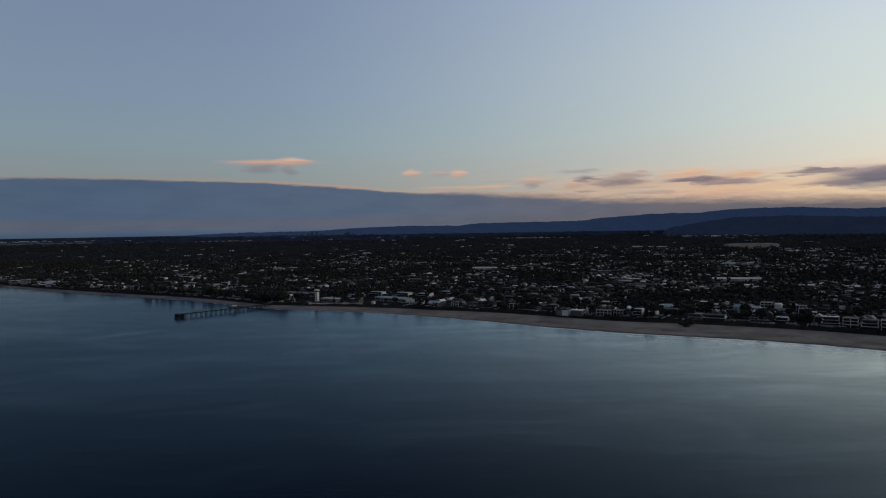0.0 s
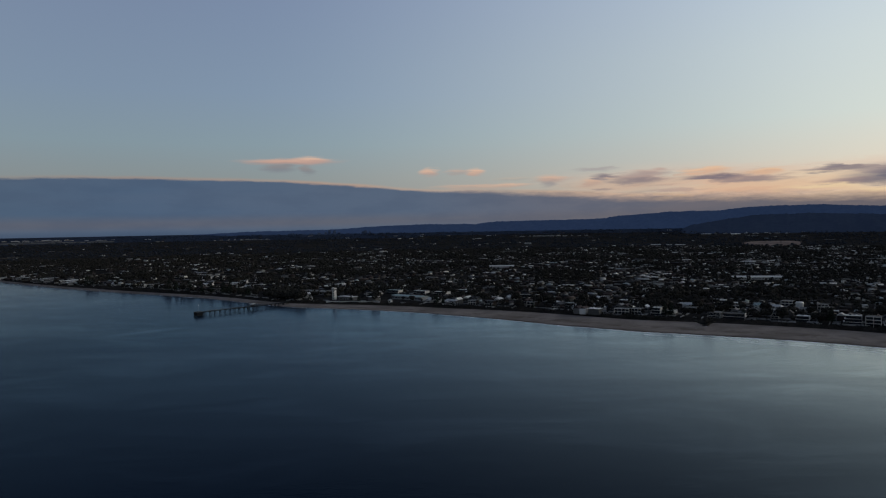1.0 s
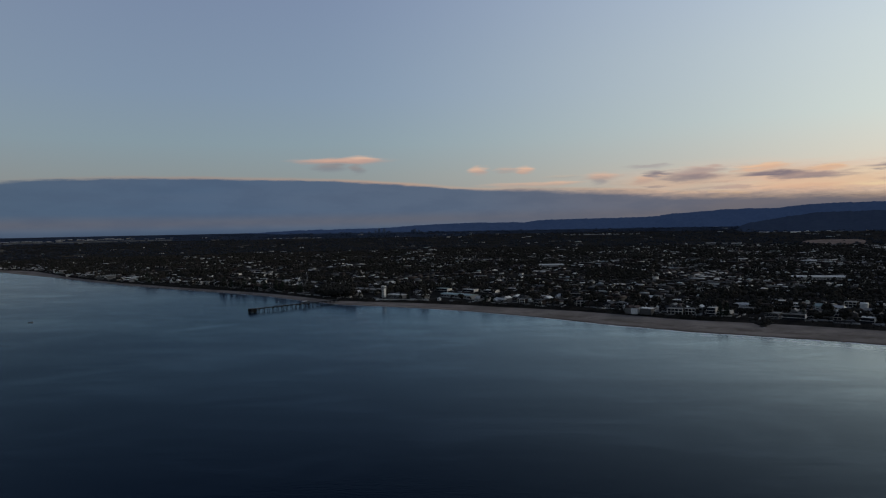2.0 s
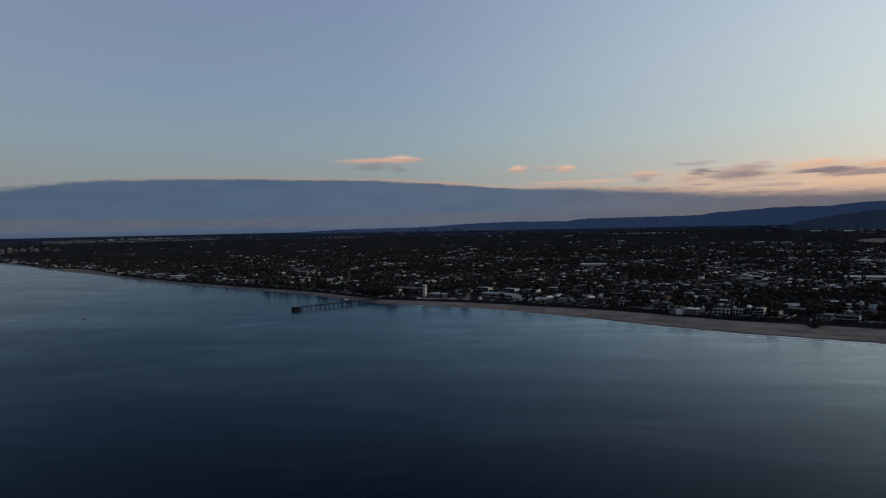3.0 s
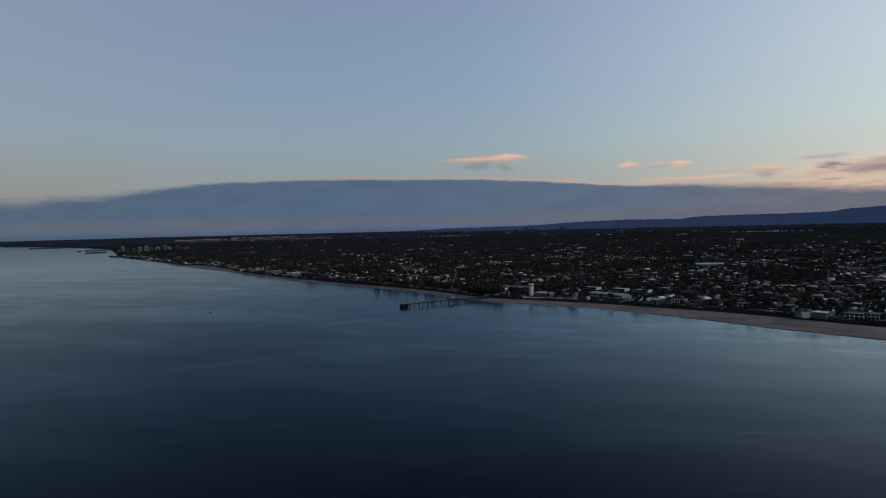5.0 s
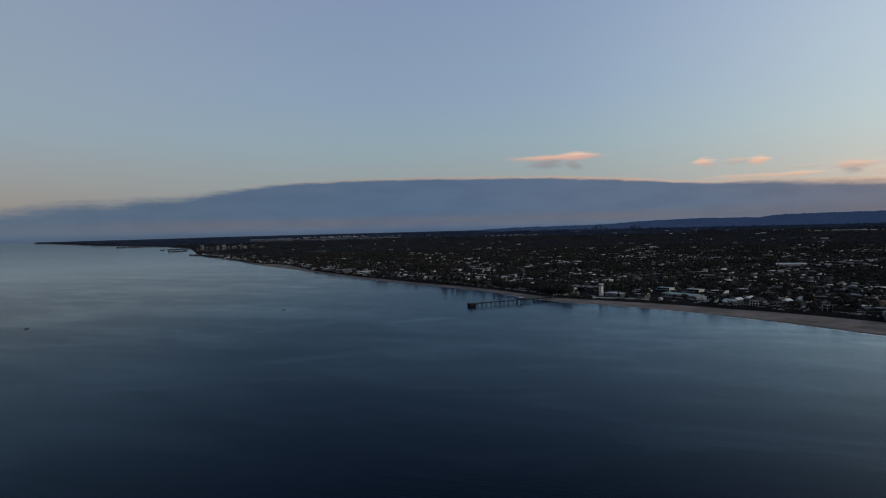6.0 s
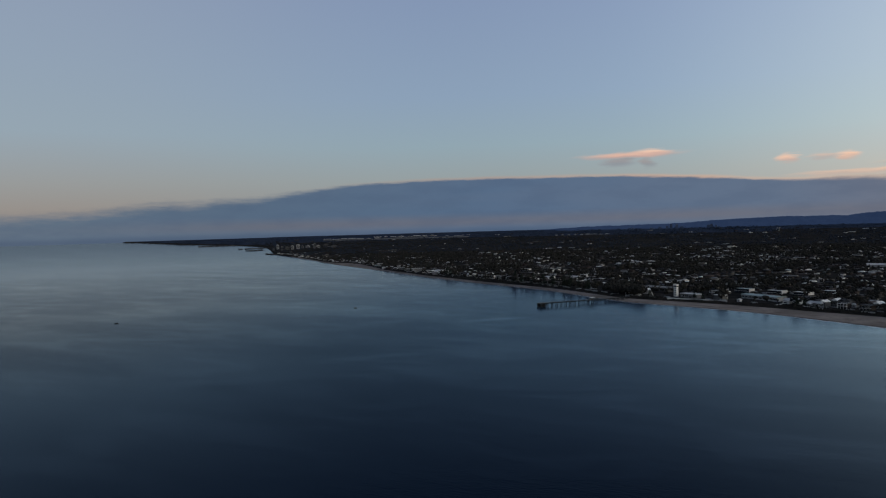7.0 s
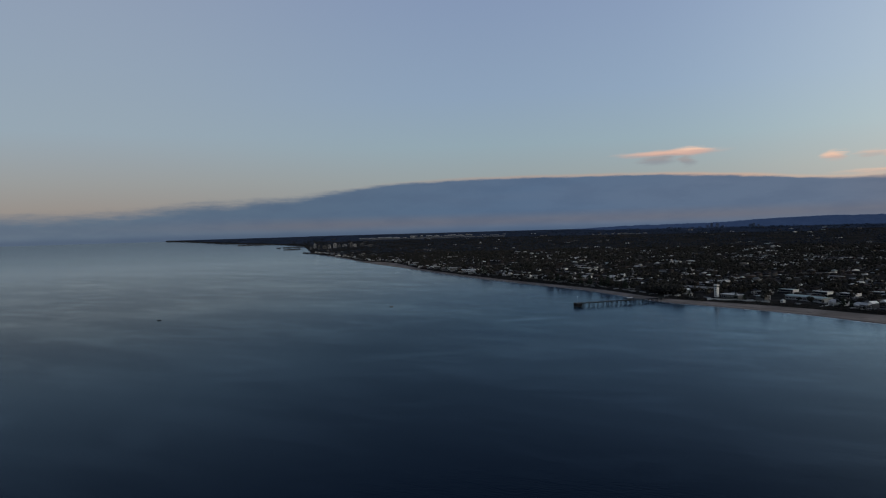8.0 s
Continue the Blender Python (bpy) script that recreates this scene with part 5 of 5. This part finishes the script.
# ------------------------------------------------------------------ far things
def far_at(a, r, turn=0.0):
    x, y = polar(a, r)
    return pose(float(x), float(y), float(land_z(x, y)), 0, 0, -a + turn)


def strip(a0, a1, r, h, n, label, name="distant_shed", depth=30):
    """A line of long pale roofs far off."""
    w = radians(a1 - a0) * r / n
    for k in range(n):
        a = a0 + (a1 - a0) * (k + 0.5) / n
        L = w * rng.uniform(0.25, 1.0)
        ob = thing(name, label, "building", m=far_at(a, r + rng.uniform(-20, 20)))
        hh = h * rng.uniform(0.7, 1.15)
        part("wall", box(-L / 2, 0, -2, L / 2, depth, hh), M_FACADE, ob)
        part("roof", hip(-L / 2, 0, L / 2, depth, hh + 0.25, hh * 0.35, 0.5, ridge_cut=0.0), M_WHITE if name == "hangar" else M_STEELROOF, ob)


strip(-39.4, -34.6, 4650, 5.0, 7, "long white hangar roof on the distant airfield", "hangar", 40)
strip(-35.2, -30.0, 4715, 6.0, 8, "pale hangar with a low curved roof on the airfield", "hangar", 40)
strip(-33.4, -27.6, 4690, 3.0, 6, "thin pale hangar line on the distant airfield", "hangar", 40)
strip(-20.2, -15.6, 4480, 4.5, 9, "thin pale roof far across the plain", "factory", 40)
strip(19.4, 25.8, 4290, 6.0, 9, "long pale factory roof below the foothills", "factory", 40)
strip(4.4, 10.8, 4330, 4.5, 11, "long pale roof far across the plain", "factory", 30)
strip(15.5, 18.3, 3400, 6, 3, "long white building across the suburb", "apartment_block", 30)
strip(-21.2, -18.2, 3300, 4, 3, "broad pale roof in the farther suburb", "factory", 60)

def airfield():
    """The open dry grass of the airfield, a thin pale band beyond the trees."""
    az = np.arange(-39.4, -27.0, 0.2)
    vv = []
    for a in az:
        wide = 18 * noise.noise((a * 0.7, 8, 0))
        for r in (4556 - wide, 4600, 4640 + wide):
            x, y = polar(a, r)
            vv.append((x, y, float(land_z(x, y)) + 0.6))
    ob = mesh_ob("ground_airfield", vv, [f[::-1] for f in grid_faces(len(az), 3)], M_DRYGRASS, smooth_shade=True)
    tagged(ob, "open dry grass of a distant airfield", "airfield", kind="structure")


airfield()

# bare hillside
bm = bmesh.new()
ring = []
for k in range(28):
    t = math.tau * k / 28
    a, r = 24.3 + 2.0 * math.copysign(abs(math.cos(t)) ** 0.45, math.cos(t)) + 0.3 * math.sin(t), 3470 + 170 * math.copysign(abs(math.sin(t)) ** 0.6, math.sin(t))
    x, y = polar(a + 0.15 * noise.noise((t, 0, 0)), r + 30 * noise.noise((t * 2, 1, 0)))
    ring.append(bm.verts.new((x, y, float(land_z(x, y)) + 3 + 5 * math.sin(t))))
low = [bm.verts.new((v.co.x, v.co.y, v.co.z - 22)) for v in ring]
bm.faces.new(ring)
for k in range(28):
    bm.faces.new((low[k], low[(k + 1) % 28], ring[(k + 1) % 28], ring[k]))
bmesh.ops.recalc_face_normals(bm, faces=bm.faces[:])
cleared = part("cleared_ground", bm, M_SOIL, None)
tagged(cleared, "bare brown cleared slope amid the suburb", "ground", kind="structure")


def high_rise(a, r, w, h, label, mat=None, floors=8, group="towers of the seaside town", glass=None):
    ob = thing("high_rise", label, "building", group, far_at(a, r, rng.uniform(-20, 20)))
    mat = mat or M_CONCRETE
    part("wall", box(-w / 2, 0, -2, w / 2, w * 0.8, h), mat, ob)
    part("roof", box(-w / 2 - 0.8, -0.8, h + 0.02, w / 2 + 0.8, w * 0.8 + 0.8, h + 1.4), mat, ob)
    part("plant_room", box(-w * 0.2, w * 0.2, h + 1.42, w * 0.2, w * 0.6, h + 5), mat, ob)
    for f in range(floors):
        z = 3 + (h - 4) * f / floors
        part("window_band", box(-w / 2 + 1, -0.12, z, w / 2 - 1, 0.02, z + (h - 4) / floors * 0.5), glass or M_GLASS, ob)


for a, r, w, h, pale in ((-43.1, 4010, 14, 27, 1), (-42.75, 4060, 11, 13, 0), (-42.3, 3990, 22, 14, 0), (-41.95, 4000, 14, 20, 1), (-41.45, 4030, 20, 23, 1), (-41.1, 4030, 13, 15, 0), (-40.7, 4070, 22, 12, 1), (-40.1, 4020, 13, 26, 0), (-39.8, 4060, 18, 12, 1), (-39.2, 4080, 22, 16, 0), (-38.5, 4050, 30, 9, 0), (-43.45, 3960, 13, 9, 0)):
    high_rise(a, r, w, h, "pale seaside apartment block by the distant point" if pale else "dull grey apartment block by the distant point", M_CONCRETE if pale else M_FACADE)
for a, w, h in ((-11.15, 14, 16), (-10.85, 15, 30), (-10.42, 15, 27), (-10.05, 20, 12), (-8.1, 18, 17), (-7.85, 15, 23), (-7.5, 13, 14), (-11.7, 26, 9), (-12.3, 30, 7), (-13.8, 12, 12)):
    high_rise(a, 4790, w, h, "hazy blue office tower on the far skyline", M_CITY, 4, "towers of the far city", M_CITYGLASS)


def shore_block(a, w, h, label, wall):
    r = float(shore(a) + beach_width(a)) + rng.uniform(18, 75)
    x, y = polar(a, r)
    ob = thing("apartment_block", label, "building", "blocks along the distant front", pose(float(x), float(y), float(land_z(x, y)), 0, 0, -a))
    part("wall", box(-w / 2, 0, -2, w / 2, 14, h), wall, ob)
    part("roof", box(-w / 2 - 0.8, -1.6, h + 0.02, w / 2 + 0.8, 14.8, h + 0.5), M_STEELROOF, ob)
    for z in np.arange(3.2, h - 1, 3.2):
        part("balcony", box(-w / 2 - 0.2, -1.8, z, w / 2 + 0.2, -0.02, z + 0.4), M_CONCRETE, ob)
        part("window_band", box(-w / 2 + 0.6, -0.12, z + 1.0, w / 2 - 0.6, -0.03, z + 2.4), M_GLASS, ob)


for k in range(30):
    a = -43.0 + k * 0.46 + rng.uniform(-0.12, 0.12)
    if abs(a + 37) > 0.5:
        shore_block(a, rng.uniform(9, 22), rng.choice((3.6, 6.4, 6.4, 9.4)), "pale apartment block behind the distant beach", rng.choice((M_FACADE, M_CONCRETE, M_WHITE, M_WHITE, M_DARKWALL)))


def breakwater(a0, r0, a1, r1, label, n=70):
    x0, y0 = polar(a0, r0)
    x1, y1 = polar(a1, r1)
    f = np.linspace(0, 1, n)
    g = np.random.default_rng(int(r0))
    P = np.stack([x0 + (x1 - x0) * f + g.normal(0, 3, n), y0 + (y1 - y0) * f + g.normal(0, 3, n), rise(np.hypot(x0 + (x1 - x0) * f, y0 + (y1 - y0) * f)) + 1.6], -1)
    S = np.stack([g.uniform(4, 8, n), g.uniform(4, 8, n), g.uniform(2.2, 4.5, n)], -1)
    tagged(fast_mesh("breakwater", *clumps(P, S, 5), M_ROCK), label, "breakwater", kind="stuff")


breakwater(-49.2, 4518, -46.6, 4526, "low dark rock groyne along the far coast", 60)
breakwater(-45.6, 4235, -43.85, 4272, "dark rock breakwater of the distant harbour", 50)
breakwater(-45.55, 4079, -44.3, 4108, "thin dark inner breakwater of the distant harbour", 40)
breakwater(-44.0, 3770, -43.2, 3690, "low dark rocks at the tip of the point", 40)
breakwater(-46.1, 4226, -45.9, 4228, "dark rock mound off the harbour mouth", 6)


def channel_marker(a, r):
    ob = thing("channel_marker", "dark channel marker standing alone in the sea", "marker", m=far_at(a, r))
    x, y = polar(a, r)
    ob.matrix_basis = pose(float(x), float(y), float(rise(r)))
    for k in range(3):
        t = k * math.tau / 3
        part("leg", rod((2.4 * math.cos(t), 2.4 * math.sin(t), -3), (0.8 * math.cos(t), 0.8 * math.sin(t), 6.0), 0.3, 0.25, 6), M_TIMBER, ob)
    part("platform", rod((0, 0, 6.0), (0, 0, 6.4), 1.8, seg=10), M_TIMBER, ob)
    part("beacon", rod((0, 0, 6.42), (0, 0, 9.5), 0.9, 0.5, 8), M_TIMBER, ob)


channel_marker(-49.6, 4080)

def dinghy(x, y, turn, label, hull_mat):
    """A small open boat lying at a mooring."""
    ob = thing("dinghy", label, "boat", m=pose(x, y, 0, 0, 0, turn))
    bm = bmesh.new()
    prev = None
    for k in range(7):
        f = k / 6
        x0 = -2.3 + 4.8 * f
        b = 0.95 * (1 - max(0.0, f - 0.45) ** 2 / 0.31)
        b = max(b, 0.04)
        top = 0.62 + 0.25 * f * f
        row = [bm.verts.new(c) for c in ((x0, -b, top), (x0, -b * 0.7, -0.15), (x0, b * 0.7, -0.15), (x0, b, top), (x0, b - 0.06, top), (x0, b * 0.6, 0.1), (x0, -b * 0.6, 0.1), (x0, -b + 0.06, top))]
        if prev:
            for q in range(8):
                bm.faces.new((prev[q], prev[(q + 1) % 8], row[(q + 1) % 8], row[q]))
        else:
            bm.faces.new(row)
        prev = row
    bm.faces.new(prev[::-1])
    bmesh.ops.recalc_face_normals(bm, faces=bm.faces[:])
    part("hull", bm, hull_mat, ob)
    for sx in (-1.2, 0.3):
        part("thwart", box(sx, -0.8, 0.38, sx + 0.3, 0.8, 0.44), M_TIMBER, ob)
    part("cabin", box(0.6, -0.55, 0.3, 1.5, 0.55, 1.35, bevel=0.12), hull_mat, ob)
    motor = part("outboard_motor", box(-2.75, -0.22, 0.2, -2.3, 0.22, 1.15, bevel=0.06), M_TIMBER, ob)
    part("skeg", box(-2.65, -0.06, -0.5, -2.4, 0.06, 0.19), M_STEEL, motor)


dinghy(-647, 861, 25, "small grey motor dinghy lying on calm water", M_FACADE)
dinghy(-870, 603, 60, "small dark motor dinghy lying on calm water", M_TIMBER)


def beach_mast():
    ob = thing("beach_mast", "pale signal mast with a white footing on the sand", "mast", m=pose(-476, 1229, 1.2, 0, 0, 20))
    part("footing", box(-0.8, -0.8, -1.0, 0.8, 0.8, 1.3, bevel=0.1), M_WHITE, ob)
    part("pole", rod((0, 0, 1.3), (0, 0, 9.0), 0.16, 0.1, 7), M_STEEL, ob)
    part("crossarm", rod((-1.3, 0, 7.4), (1.3, 0, 7.4), 0.07, seg=5), M_STEEL, ob)
    part("board", box(-0.7, -0.12, 8.2, 0.7, -0.02, 9.2), M_WHITE, ob)


beach_mast()

# thin lines of surf
def surf(a0, a1, off, width, seed):
    az = np.arange(a0, a1, 0.12)
    vv = []
    for a in az:
        k = max(0.0, noise.noise((a * 0.8, seed, 0)) + 0.45) * width
        r = float(shore(a)) - off - 3 * noise.noise((a * 0.5, seed + 4, 0))
        for o in (-k / 2, k / 2):
            vv.append((*polar(a, r + o), 0.03))
    ob = mesh_ob("surf", vv, [f[::-1] for f in grid_faces(len(az), 2)], M_FOAM)
    tagged(ob, "thin broken line of white surf along the sand", "surf", kind="stuff")


surf(8, 42, 2.0, 7.0, 1)
surf(15, 42, 17, 3.6, 2)
surf(22, 42, 31, 3.2, 3)
surf(-34, 8, 2.0, 4.0, 4)


def scrub_spur():
    """A dark spur of scrub that reaches down the sand to a drain."""
    g = np.random.default_rng(31)
    n = 90
    f = g.uniform(0, 1, n) ** 0.6
    side = g.uniform(-1, 1, n) * (1.0 + 15 * f ** 2)
    x = 276 + 12 * f + 0.94 * side
    y = 772 + 34 * f - 0.34 * side
    z = 1.3 + 2.0 * f
    P = np.stack([x, y, z + 0.6], -1)
    S = np.stack([g.uniform(1.6, 3.6, n), g.uniform(1.6, 3.6, n), g.uniform(0.9, 2.2, n)], -1)
    ob = fast_mesh("dune_bush", *clumps(P, S, 31), M_LEAF)
    tagged(ob, "dark spur of scrub reaching down onto the sand", "bushes", kind="stuff")
    pipe = thing("drain_outlet", "concrete drain outlet on the sand below dark scrub", "drain", m=pose(275, 768, 1.0, 0, 0, STREET))
    part("headwall", box(-1.6, -0.2, -1.0, 1.6, 0.2, 1.5, bevel=0.05), M_WHITE, pipe)
    part("pipe", rod((0, -1.2, 0.4), (0, 3.0, 0.5), 0.6, seg=12), M_CONCRETE, pipe)


scrub_spur()
